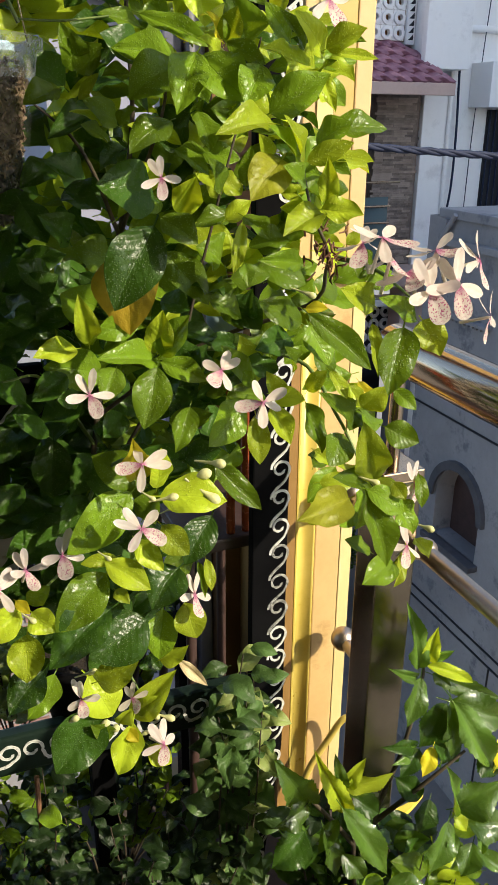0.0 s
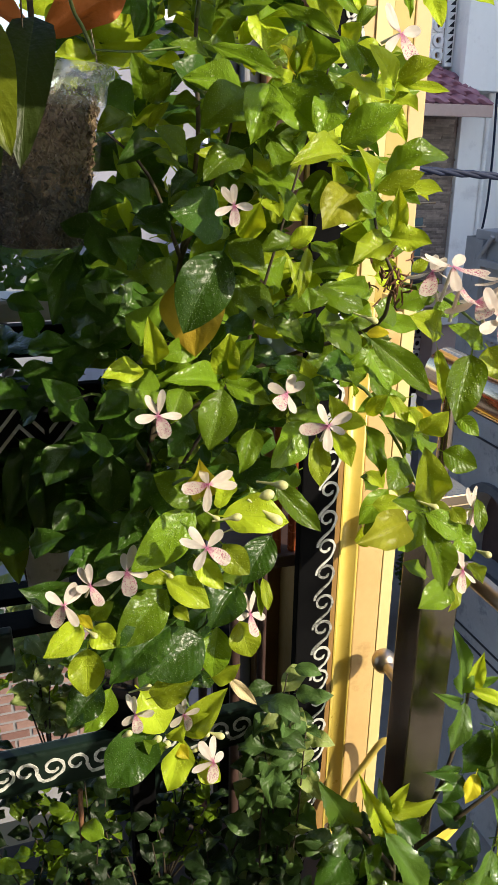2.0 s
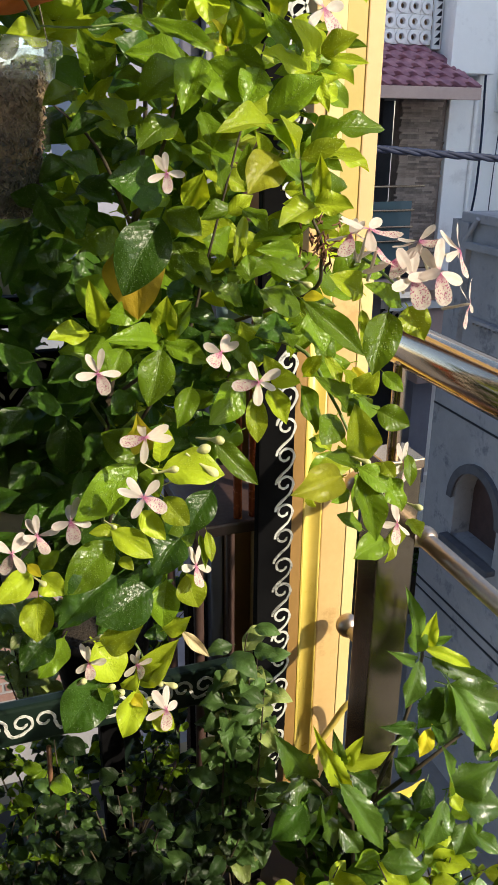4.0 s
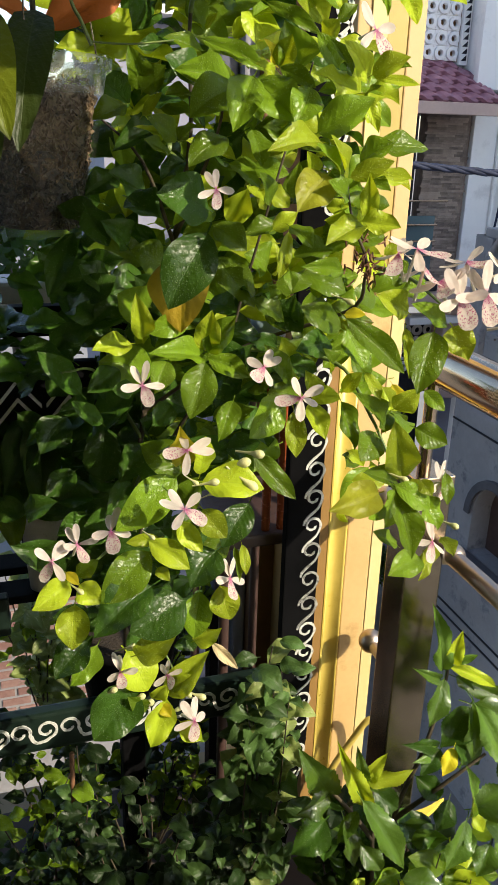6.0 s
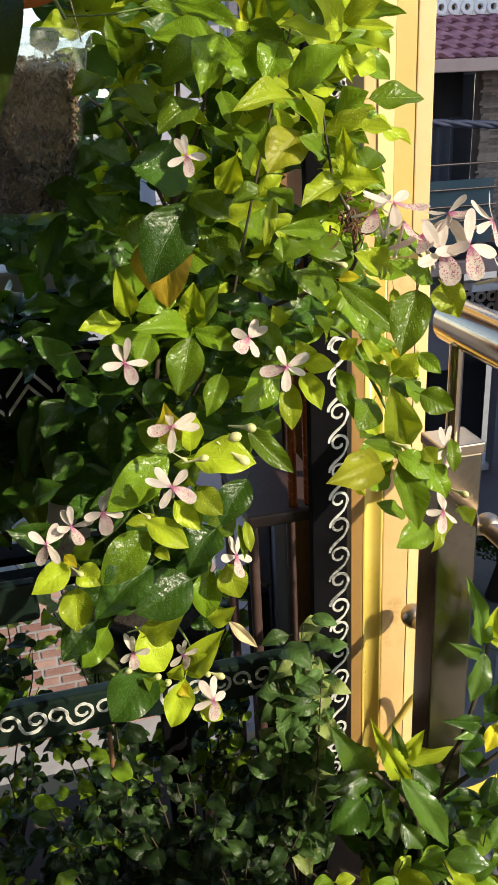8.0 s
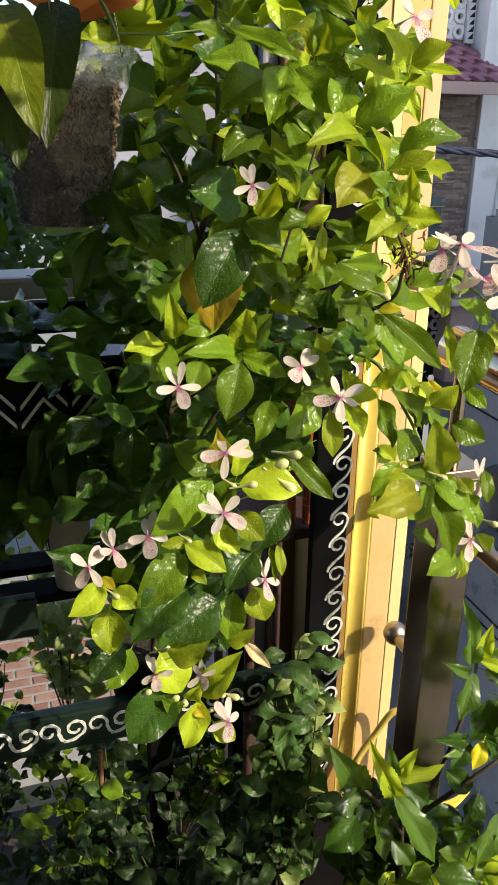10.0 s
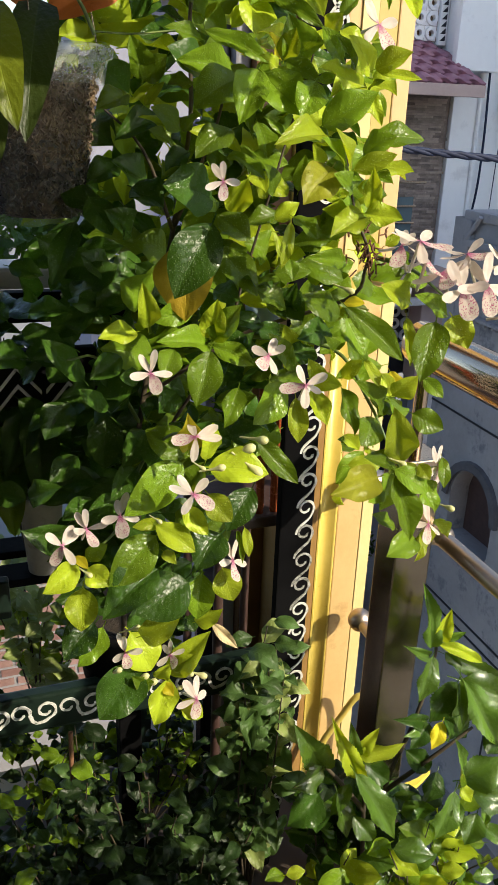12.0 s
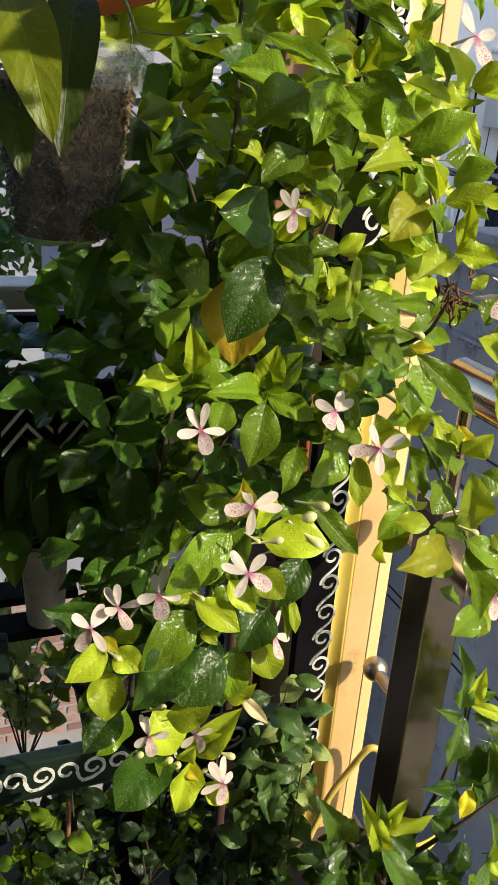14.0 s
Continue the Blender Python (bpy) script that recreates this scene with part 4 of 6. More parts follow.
leaf('k', (0.064, 0.960, 1.063), (0.023, 0.930, 1.042), 0.034)
leaf('k', (0.152, 1.066, 1.443), (0.103, 1.038, 1.417), 0.036)
leaf('k', (0.118, 1.111, 1.497), (0.144, 1.053, 1.464), 0.053)
leaf('m', (0.158, 1.088, 1.497), (0.158, 1.042, 1.444), 0.036)
leaf('m', (0.263, 0.799, 1.100), (0.242, 0.819, 1.138), 0.029)
leaf('k', (0.086, 1.023, 1.286), (0.137, 1.011, 1.315), 0.037)
leaf('m', (0.452, 0.875, 1.297), (0.418, 0.872, 1.314), 0.039)
leaf('m', (0.332, 0.966, 1.329), (0.300, 0.962, 1.352), 0.050)
leaf('m', (0.374, 0.902, 1.222), (0.359, 0.929, 1.291), 0.030)
leaf('m', (0.181, 0.803, 1.072), (0.198, 0.788, 1.113), 0.034)

# windows kept free of leaves to fit the camera's view, as slopes aside and upward from its place
VIEW_GAPS = ((0.378, 0.455, -0.139, -0.016), (0.348, 0.423, -0.315, -0.244), (0.353, 0.403, 0.107, 0.163), (0.196, 0.249, 0.063, 0.101), (0.229, 0.279, 0.002, 0.039))


def in_view_gap(x, y, z):
    u, v = (x + 0.034) / (y - 0.014), (z - 1.502) / (y - 0.014)
    return any(a < u < b and c < v < d for a, b, c, d in VIEW_GAPS)


# inner leaves that fill the bush behind the outer ones
def inside(x, z):
    if z > 1.22:
        return -0.16 < x < 0.47
    if z > 0.98:
        return -0.16 < x < 0.27
    return -0.02 < x < 0.22 and z > 0.80


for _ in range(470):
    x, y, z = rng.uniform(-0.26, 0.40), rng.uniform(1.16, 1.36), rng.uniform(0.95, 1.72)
    if x < 0.11 or in_view_gap(x, y, z):
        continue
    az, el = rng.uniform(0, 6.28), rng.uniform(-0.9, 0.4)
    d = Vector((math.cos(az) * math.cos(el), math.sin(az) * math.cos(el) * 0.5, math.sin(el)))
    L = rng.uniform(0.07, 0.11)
    # lime kinds high up stand in for backlight, dark kinds below for shade
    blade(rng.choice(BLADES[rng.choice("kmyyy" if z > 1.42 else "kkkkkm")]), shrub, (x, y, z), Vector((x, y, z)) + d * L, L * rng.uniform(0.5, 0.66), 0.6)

# unseen leaves added above the bush, to shade its upper left
for _ in range(165):
    u, v = rng.random(), rng.random()
    y = 0.93 - 0.50 * u
    x = 0.13 + 0.84 * (1 - y) - 0.14 * v
    z = rng.uniform(1.80, 2.02) - 0.04 * u
    az, el = rng.uniform(0, 6.28), rng.uniform(-0.35, 0.5)
    d = Vector((math.cos(az) * math.cos(el), math.sin(az) * math.cos(el), math.sin(el)))
    L = rng.uniform(0.06, 0.095)
    blade(rng.choice(BLADES[rng.choice("mmmmyk")]), shrub, (x, y, z), Vector((x, y, z)) + d * L, L * rng.uniform(0.5, 0.66), 0.6, Vector((0.3, -0.4, 0.8)))

made = 0
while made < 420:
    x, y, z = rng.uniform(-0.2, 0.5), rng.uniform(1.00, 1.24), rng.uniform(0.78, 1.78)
    # leaves also stay out of the camera's lines to coping and cup
    if not inside(x, z) or in_view_gap(x, y, z) or (z > 1.5 and rng.random() < 0.55) or (x < 0.21 and z > 1.50 and y < 1.10) or (x < 0.09 and z < 1.37) or (1.33 < z < 1.63 and math.hypot(x - 0.048, y - 1.07) < 0.17) or (abs(x - 0.35 * y) < 0.035 and abs(z - 1.5 + 0.25 * y) < 0.04):
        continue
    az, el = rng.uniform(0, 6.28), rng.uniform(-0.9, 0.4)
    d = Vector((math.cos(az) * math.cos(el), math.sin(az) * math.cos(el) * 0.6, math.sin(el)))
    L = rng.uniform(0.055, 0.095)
    # left side takes the darkened kind, so its shade is in the colour
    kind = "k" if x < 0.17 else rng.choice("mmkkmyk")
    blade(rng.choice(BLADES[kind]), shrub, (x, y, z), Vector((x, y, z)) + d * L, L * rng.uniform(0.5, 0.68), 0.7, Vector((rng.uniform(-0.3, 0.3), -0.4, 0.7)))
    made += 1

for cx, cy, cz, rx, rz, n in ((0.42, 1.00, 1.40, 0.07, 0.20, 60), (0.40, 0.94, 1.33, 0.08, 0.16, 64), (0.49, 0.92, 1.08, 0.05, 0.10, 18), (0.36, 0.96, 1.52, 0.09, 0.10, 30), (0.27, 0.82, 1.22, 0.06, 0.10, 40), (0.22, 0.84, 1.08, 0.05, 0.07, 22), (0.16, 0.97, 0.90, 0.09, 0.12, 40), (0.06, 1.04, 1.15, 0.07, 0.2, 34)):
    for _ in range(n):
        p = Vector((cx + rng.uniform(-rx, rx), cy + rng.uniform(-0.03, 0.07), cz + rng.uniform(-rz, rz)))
        if in_view_gap(*p):
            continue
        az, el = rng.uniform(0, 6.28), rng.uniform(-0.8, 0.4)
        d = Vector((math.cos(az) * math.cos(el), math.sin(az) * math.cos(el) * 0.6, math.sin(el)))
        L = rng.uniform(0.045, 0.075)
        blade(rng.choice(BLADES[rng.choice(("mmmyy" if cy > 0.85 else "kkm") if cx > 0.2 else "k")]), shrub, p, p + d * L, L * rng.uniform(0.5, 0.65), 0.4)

# stems
STEMS = (
    ((0.16, 1.16, 0.46), (0.15, 1.12, 0.75), (0.18, 1.10, 1.05), (0.23, 1.08, 1.35), (0.25, 1.06, 1.50), (0.25, 1.06, 1.64), (0.30, 1.10, 1.80)),
    ((0.16, 1.08, 0.85), (0.20, 1.02, 1.05), (0.27, 0.97, 1.20), (0.30, 0.95, 1.32), (0.33, 0.92, 1.46), (0.37, 0.93, 1.58)),
    ((0.17, 1.02, 1.12), (0.30, 0.97, 1.22), (0.405, 0.86, 1.29), (0.388, 0.78, 1.345), (0.372, 0.750, 1.375), (0.355, 0.755, 1.415), (0.36, 0.80, 1.48)),
    ((0.30, 0.97, 1.22), (0.40, 0.88, 1.22), (0.42, 0.80, 1.17), (0.44, 0.76, 1.11), (0.47, 0.73, 1.05)),
    ((0.395, 0.77, 1.36), (0.40, 0.70, 1.36), (0.41, 0.64, 1.34)),
    ((0.16, 1.06, 0.90), (0.14, 0.92, 1.05), (0.16, 0.80, 1.15), (0.19, 0.74, 1.15)),
    ((0.15, 1.00, 0.98), (0.10, 0.86, 1.00), (0.06, 0.79, 1.01)),
    ((0.15, 1.10, 0.75), (0.15, 0.96, 0.80), (0.17, 0.88, 0.80), (0.19, 0.87, 0.74)),
    ((0.18, 1.10, 1.05), (0.11, 1.02, 1.18), (0.05, 0.90, 1.22)),
    ((0.23, 1.08, 1.35), (0.18, 1.04, 1.46), (0.12, 1.06, 1.52)),
    ((0.23, 1.08, 1.35), (0.28, 1.03, 1.50), (0.29, 1.05, 1.56)),
    ((0.25, 1.06, 1.64), (0.27, 0.98, 1.84), (0.36, 0.75, 1.93), (0.50, 0.55, 1.90)),
    ((0.30, 1.10, 1.80), (0.22, 0.95, 1.90), (0.30, 0.72, 1.90)),
)
for k, pts in enumerate(STEMS):
    p = smooth_path(pts, 5)
    r0 = 0.0055 if k == 0 else 0.0032
    part("stem", tube_bm(p, [r0 * (1 - 0.65 * i / (len(p) - 1)) for i in range(len(p))], 8), STEM if k in (0, 1, 2, 9, 10) else GREENSTEM, shrub)


vine = smooth_path([(0.080, 1.00, 1.72), (0.092, 1.0, 1.641), (0.104, 1.0, 1.615), (0.115, 1.0, 1.590)], 6)
part("tendril", tube_bm(vine, 0.0022, 6), GREENSTEM, shrub, "thin climbing green tendril")
part("tendril", tube_bm(smooth_path([(0.112, 1.0, 1.594), (0.16, 1.0, 1.594), (0.214, 1.0, 1.601)], 6), 0.0012, 6), GREENSTEM, shrub)

DRIED = surface("dried_calyx", (0.06, 0.022, 0.012), (0.17, 0.07, 0.03), 0.8, 60, 300)
dr = random.Random(5)
for k in range(46):
    p0 = Vector((0.374 + dr.gauss(0, 0.009), 0.748 + dr.gauss(0, 0.009), 1.368 + dr.gauss(0, 0.011)))
    d = Vector((dr.uniform(-1, 1), dr.uniform(-1, 0.6), dr.uniform(-1, 1))).normalized()
    e = d.orthogonal()
    w = dr.uniform(0.0006, 0.0016)
    part("dried_calyx", tube_bm([p0, p0 + d * 0.006 + e * 0.001, p0 + d * 0.010 + e * 0.003, p0 + d * 0.011 + e * 0.007], [w * 0.8, w, w * 0.8, w * 0.3], 5), DRIED, shrub)


def petal_mesh(name, mat, taper, acute, arch):
    return leaf_mesh(name, mat, 0.10, arch, 0.03, taper, acute, seed=3, nu=8, nv=16)


PET, LIPM = petal_mesh("petal", PETAL, 1.0, 0.55, -0.45), petal_mesh("lip_petal", LIP, 0.85, 0.45, -0.5)
throat_bm = tube_bm([(0, 0, -0.62), (0, 0, -0.3), (0, 0, -0.06), (0, 0, -0.012)], [0.032, 0.032, 0.030, 0.012], 10)
THROAT = mesh_of("flower", throat_bm, TUBE)


petal_rng = random.Random(31)


def flower(at, normal, lip, size):
    """Five petals on a thin tube: two up, two out, and a broad spotted lip."""
    n, l = Vector(normal).normalized(), Vector(lip)
    l = (l - n * l.dot(n)).normalized()
    x = l.cross(n)
    ob = new("flower", THROAT)
    ob.parent, ob.matrix_parent_inverse = shrub, ORIGIN[shrub.name]
    s = size
    ob.matrix_basis = Matrix(((x.x * s, l.x * s, n.x * s, at[0]), (x.y * s, l.y * s, n.y * s, at[1]), (x.z * s, l.z * s, n.z * s, at[2]), (0, 0, 0, 1)))
    for ang, ln, wd, me in ((0, 0.54, 0.31, LIPM), (78, 0.49, 0.20, PET), (-78, 0.49, 0.20, PET), (164, 0.55, 0.195, PET), (-164, 0.55, 0.195, PET)):
        p = new("lip_petal" if me is LIPM else "petal", me)
        p.parent = ob
        lift = petal_rng.uniform(-36, 26)
        wd, ln = wd * petal_rng.uniform(0.85, 1.15), ln * petal_rng.uniform(0.9, 1.12)
        p.matrix_basis = pose(0, 0, 0, 0, 0, ang + petal_rng.uniform(-9, 9)) @ pose(0, 0, 0.0, lift, petal_rng.uniform(-18, 18)) @ Matrix.Diagonal((wd, ln, math.sqrt(wd * ln), 1))
    return ob


def bud(at, size):
    bm = bmesh.new()
    lathe = [(0.10, -2.7), (0.13, -2.0), (0.15, -1.2), (0.20, -0.6), (0.40, 0.0), (0.50, 0.35), (0.42, 0.72), (0.2, 0.95), (0.0, 1.0)]
    lathe_bm(lathe, 12, bm)
    me = mesh_of("bud", bm, BUD)
    ob = new("bud", me)
    ob.parent, ob.matrix_parent_inverse = shrub, ORIGIN[shrub.name]
    d = Vector((rng.uniform(0.1, 0.9), -0.35, rng.uniform(-0.35, 0.6)))
    ob.matrix_basis = Matrix.LocRotScale(Vector(at), d.to_track_quat("Z", "Y"), (size, size, size))


flower((0.207, 0.769, 1.443), (-0.174, -0.970, 0.170), (0.171, -0.200, -0.965), 0.0430)
flower((0.122, 0.748, 1.245), (-0.161, -0.897, 0.411), (0.031, -0.421, -0.907), 0.0467)
flower((0.253, 0.733, 1.261), (-0.05, -0.80, 0.60), (-0.730, -0.040, -0.682), 0.0457)
flower((0.281, 0.690, 1.238), (-0.05, -0.66, 0.75), (-0.893, 0.308, -0.327), 0.0502)
flower((0.159, 0.697, 1.187), (-0.150, -0.632, 0.760), (-0.989, 0.087, -0.123), 0.0516)
flower((0.151, 0.676, 1.129), (-0.078, -0.722, 0.687), (0.687, -0.539, -0.488), 0.0516)
flower((0.079, 0.721, 1.090), (-0.089, -0.759, 0.645), (-0.039, -0.644, -0.764), 0.0489)
flower((0.015, 0.728, 1.058), (-0.121, -0.786, 0.607), (-0.727, -0.346, -0.593), 0.0487)
flower((0.044, 0.740, 1.069), (0.137, -0.610, 0.781), (0.250, -0.741, -0.623), 0.0461)
flower((0.094, 0.802, 0.843), (0.017, -0.611, 0.792), (-0.001, -0.792, -0.611), 0.0462)
flower((0.161, 0.829, 0.804), (-0.506, -0.410, 0.759), (0.220, -0.912, -0.346), 0.0430)
flower((0.196, 0.810, 0.733), (0.302, -0.886, 0.351), (0.137, -0.324, -0.936), 0.0604)
flower((0.381, 0.784, 1.601), (0.148, -0.973, 0.177), (0.384, -0.109, -0.917), 0.0515)
flower((0.472, 0.701, 1.114), (0.285, -0.853, 0.436), (0.092, -0.429, -0.899), 0.0483)
flower((0.478, 0.714, 1.027), (0.021, -0.603, 0.797), (-0.336, -0.755, -0.563), 0.0479)
flower((0.235, 0.783, 0.971), (0.432, -0.806, 0.406), (-0.106, -0.492, -0.864), 0.0481)
flower((0.373, 0.640, 1.398), (0.10, -0.30, 0.95), (0.80, -0.55, -0.10), 0.0560)
flower((0.361, 0.655, 1.392), (-0.35, -0.15, 0.92), (-0.75, -0.60, -0.20), 0.0500)
flower((0.397, 0.632, 1.368), (-0.45, -0.10, 0.89), (-0.30, -0.90, -0.20), 0.0600)
flower((0.386, 0.645, 1.380), (0.30, 0.10, 0.95), (0.40, -0.85, -0.30), 0.0560)
flower((0.405, 0.605, 1.356), (-0.28, -0.88, 0.38), (0.20, -0.30, -0.93), 0.0560)
flower((0.430, 0.600, 1.360), (-0.10, -0.93, 0.36), (0.05, -0.35, -0.93), 0.0620)
flower((0.424, 0.632, 1.386), (-0.30, 0.20, 0.93), (0.50, -0.80, -0.30), 0.0520)
flower((0.459, 0.612, 1.378), (0.75, -0.55, 0.36), (0.30, -0.20, -0.93), 0.0480)
flower((0.469, 0.600, 1.328), (0.60, -0.74, 0.30), (0.10, -0.30, -0.95), 0.0480)

bud((0.247, 0.733, 1.160), 0.0110)
bud((0.225, 0.719, 1.156), 0.0119)
bud((0.231, 0.707, 1.136), 0.0119)
bud((0.188, 0.705, 1.143), 0.0087)
bud((0.383, 0.809, 1.314), 0.0084)
bud((0.084, 0.812, 0.807), 0.0085)
bud((0.120, 0.814, 0.787), 0.0095)
bud((0.134, 0.823, 0.767), 0.0104)
bud((0.192, 0.837, 0.758), 0.0076)
bud((0.208, 0.832, 0.756), 0.0100)
bud((0.111, 0.819, 0.866), 0.0085)
bud((0.044, 0.749, 1.004), 0.0068)
bud((0.491, 0.695, 1.057), 0.0087)
bud((0.127, 0.740, 1.067), 0.0055)
bud((0.192, 0.721, 1.122), 0.0054)
bud((0.174, 0.827, 0.744), 0.0068)
bud((0.424, 0.711, 1.120), 0.0078)
bud((0.425, 0.705, 1.108), 0.0065)
bud((0.169, 0.707, 1.145), 0.0052)
bud((0.210, 0.794, 1.277), 0.0055)

pot = thing("shrub_pot", (0.16, 1.20, 0.458), "dark plastic pot of the flowering shrub", "pot")
part("wall", lathe_bm([(0.07, 0.0), (0.095, 0.16), (0.10, 0.165), (0.10, 0.18), (0.09, 0.18), (0.085, 0.15)]), BLACK, pot).location = (0, 0, 0)
part("soil", lathe_bm([(0.088, 0.15), (0.05, 0.157), (0.0, 0.16)]), SOIL, pot)
for c in pot.children:
    c.matrix_parent_inverse = Matrix.Identity(4)

# ---- low plants ----
hibiscus = thing("hibiscus", (0.62, 0.98, FZ + 0.002), "hibiscus with glossy toothed green leaves", "plant")


def hleaf(kind, base, tip, width):
    return blade(rng.choice(SERRATED[kind]), hibiscus, base, tip, width * 0.88, 0.30)


blade(BLADES["Y"][0], hibiscus, (0.856, 0.916, 0.372), (0.902, 0.942, 0.432), 0.040)
blade(BLADES["y"][0], hibiscus, (0.850, 0.916, 0.368), (0.885, 0.935, 0.372), 0.014)
hleaf('h', (0.719, 1.000, 0.575), (0.666, 0.978, 0.741), 0.046)
hleaf('y', (0.734, 1.000, 0.590), (0.735, 0.978, 0.674), 0.037)
hleaf('h', (0.750, 1.010, 0.579), (0.785, 0.988, 0.604), 0.022)
hleaf('y', (0.726, 0.990, 0.587), (0.821, 0.968, 0.537), 0.031)
hleaf('h', (0.717, 1.000, 0.554), (0.640, 0.978, 0.610), 0.027)
hleaf('h', (0.718, 0.990, 0.561), (0.686, 0.968, 0.473), 0.051)
hleaf('h', (0.752, 1.000, 0.554), (0.780, 0.978, 0.531), 0.027)
hleaf('h', (0.759, 1.000, 0.546), (0.900, 0.978, 0.470), 0.047)
hleaf('h', (0.781, 0.980, 0.497), (0.903, 0.958, 0.435), 0.080)
hleaf('h', (0.767, 0.960, 0.517), (0.770, 0.938, 0.400), 0.056)
hleaf('h', (0.765, 0.950, 0.525), (0.860, 0.928, 0.354), 0.062)
hleaf('k', (0.775, 0.980, 0.492), (0.710, 0.958, 0.427), 0.076)
hleaf('k', (0.703, 0.960, 0.432), (0.612, 0.938, 0.478), 0.030)
hleaf('h', (0.703, 0.960, 0.432), (0.639, 0.938, 0.428), 0.027)
hleaf('k', (0.703, 0.950, 0.434), (0.653, 0.928, 0.402), 0.043)
hleaf('Y', (0.725, 0.940, 0.441), (0.694, 0.918, 0.400), 0.036)
hleaf('k', (0.755, 0.950, 0.381), (0.717, 0.928, 0.462), 0.031)
hleaf('k', (0.751, 0.970, 0.429), (0.797, 0.948, 0.378), 0.058)
hleaf('h', (0.737, 0.880, 0.330), (0.694, 0.858, 0.483), 0.042)
hleaf('h', (0.735, 0.870, 0.361), (0.814, 0.848, 0.423), 0.074)
hleaf('h', (0.758, 0.860, 0.326), (0.832, 0.838, 0.315), 0.073)
hleaf('y', (0.732, 0.870, 0.348), (0.749, 0.848, 0.321), 0.030)
hleaf('h', (0.789, 0.860, 0.305), (0.782, 0.838, 0.260), 0.026)
hleaf('h', (0.768, 0.850, 0.285), (0.734, 0.828, 0.237), 0.055)
hleaf('h', (0.715, 0.860, 0.347), (0.672, 0.838, 0.260), 0.057)
hleaf('h', (0.725, 0.860, 0.321), (0.707, 0.838, 0.277), 0.030)
hleaf('y', (0.541, 0.920, 0.377), (0.462, 0.898, 0.557), 0.042)
hleaf('h', (0.536, 0.930, 0.417), (0.505, 0.908, 0.528), 0.028)
hleaf('y', (0.536, 0.930, 0.425), (0.565, 0.908, 0.498), 0.035)
hleaf('y', (0.535, 0.920, 0.432), (0.618, 0.898, 0.456), 0.039)
hleaf('h', (0.536, 0.930, 0.412), (0.593, 0.908, 0.424), 0.026)
hleaf('h', (0.517, 0.890, 0.421), (0.606, 0.868, 0.255), 0.058)
hleaf('h', (0.472, 0.930, 0.410), (0.397, 0.908, 0.549), 0.069)
hleaf('h', (0.466, 0.920, 0.419), (0.396, 0.898, 0.413), 0.054)
hleaf('k', (0.452, 0.900, 0.383), (0.384, 0.878, 0.348), 0.071)
hleaf('h', (0.490, 0.900, 0.372), (0.508, 0.878, 0.279), 0.046)
hleaf('k', (0.556, 0.930, 0.397), (0.603, 0.908, 0.359), 0.058)
hleaf('h', (0.520, 0.910, 0.375), (0.473, 0.888, 0.334), 0.033)
hleaf('k', (0.596, 0.920, 0.325), (0.571, 0.898, 0.269), 0.046)
hleaf('h', (0.516, 0.880, 0.329), (0.551, 0.858, 0.281), 0.045)
hleaf('k', (0.841, 0.950, 0.379), (0.872, 0.928, 0.334), 0.060)
hleaf('k', (0.672, 0.970, 0.359), (0.717, 0.948, 0.310), 0.054)
hleaf('k', (0.724, 0.930, 0.325), (0.693, 0.908, 0.275), 0.055)
hleaf('k', (0.430, 0.930, 0.347), (0.470, 0.908, 0.296), 0.049)
hleaf('k', (0.706, 0.920, 0.244), (0.642, 0.898, 0.221), 0.054)

for pts in (((0.62, 0.98, FZ), (0.64, 0.98, 0.25), (0.69, 0.98, 0.42), (0.73, 1.0, 0.56), (0.725, 1.02, 0.64)), ((0.62, 0.98, FZ), (0.58, 0.95, 0.25), (0.55, 0.92, 0.42)), ((0.64, 0.98, 0.25), (0.72, 0.94, 0.36), (0.79, 0.93, 0.42)), ((0.58, 0.95, 0.25), (0.52, 0.96, 0.34), (0.47, 0.98, 0.40))):
    p = smooth_path(pts, 5)
    part("stem", tube_bm(p, [0.0055 * (1 - 0.5 * i / (len(p) - 1)) for i in range(len(p))], 8), STEM, hibiscus)


def bushy(name, at, label, category, blades, kinds, spread, count, size, seed, stems=6, bare=0.25, even=0.6):
    """Thin stems from one root, each leafed in pairs above its bare part."""
    rnd = random.Random(seed)
    t = thing(name, at, label, category)
    root = Vector(at)
    per = max(count // stems, 4)
    for s in range(stems):
        top = root + Vector((rnd.uniform(-1, 1) * spread[0], rnd.uniform(-1, 1) * spread[1], spread[2] * rnd.uniform(even, 1.0)))
        mid = root.lerp(top, 0.55) + Vector((rnd.uniform(-0.03, 0.03), rnd.uniform(-0.03, 0.03), 0.04))
        p = smooth_path([root, mid, top], 8)
        part("stem", tube_bm(p, [0.0026 * (1 - 0.6 * i / (len(p) - 1)) for i in range(len(p))], 6), STEM, t)
        for k in range(per):
            f = bare + (1 - bare) * k / (per - 1)
            q = p[min(int(f * (len(p) - 1)), len(p) - 1)] + Vector((rnd.uniform(-1, 1), rnd.uniform(-1, 1), rnd.uniform(-1, 1))) * size * 0.4
            az, el = k * 2.4 + rnd.uniform(-0.5, 0.5), rnd.uniform(-0.5, 0.5)
            d = Vector((math.cos(az) * math.cos(el), math.sin(az) * math.cos(el), math.sin(el)))
            L = size * rnd.uniform(0.5, 1.35)
            blade(rnd.choice(blades[rnd.choice(kinds)]), t, q, q + d * L, L * rnd.uniform(0.5, 0.7), 0.4, Vector((-0.1, -0.5, 0.8)))
    return t


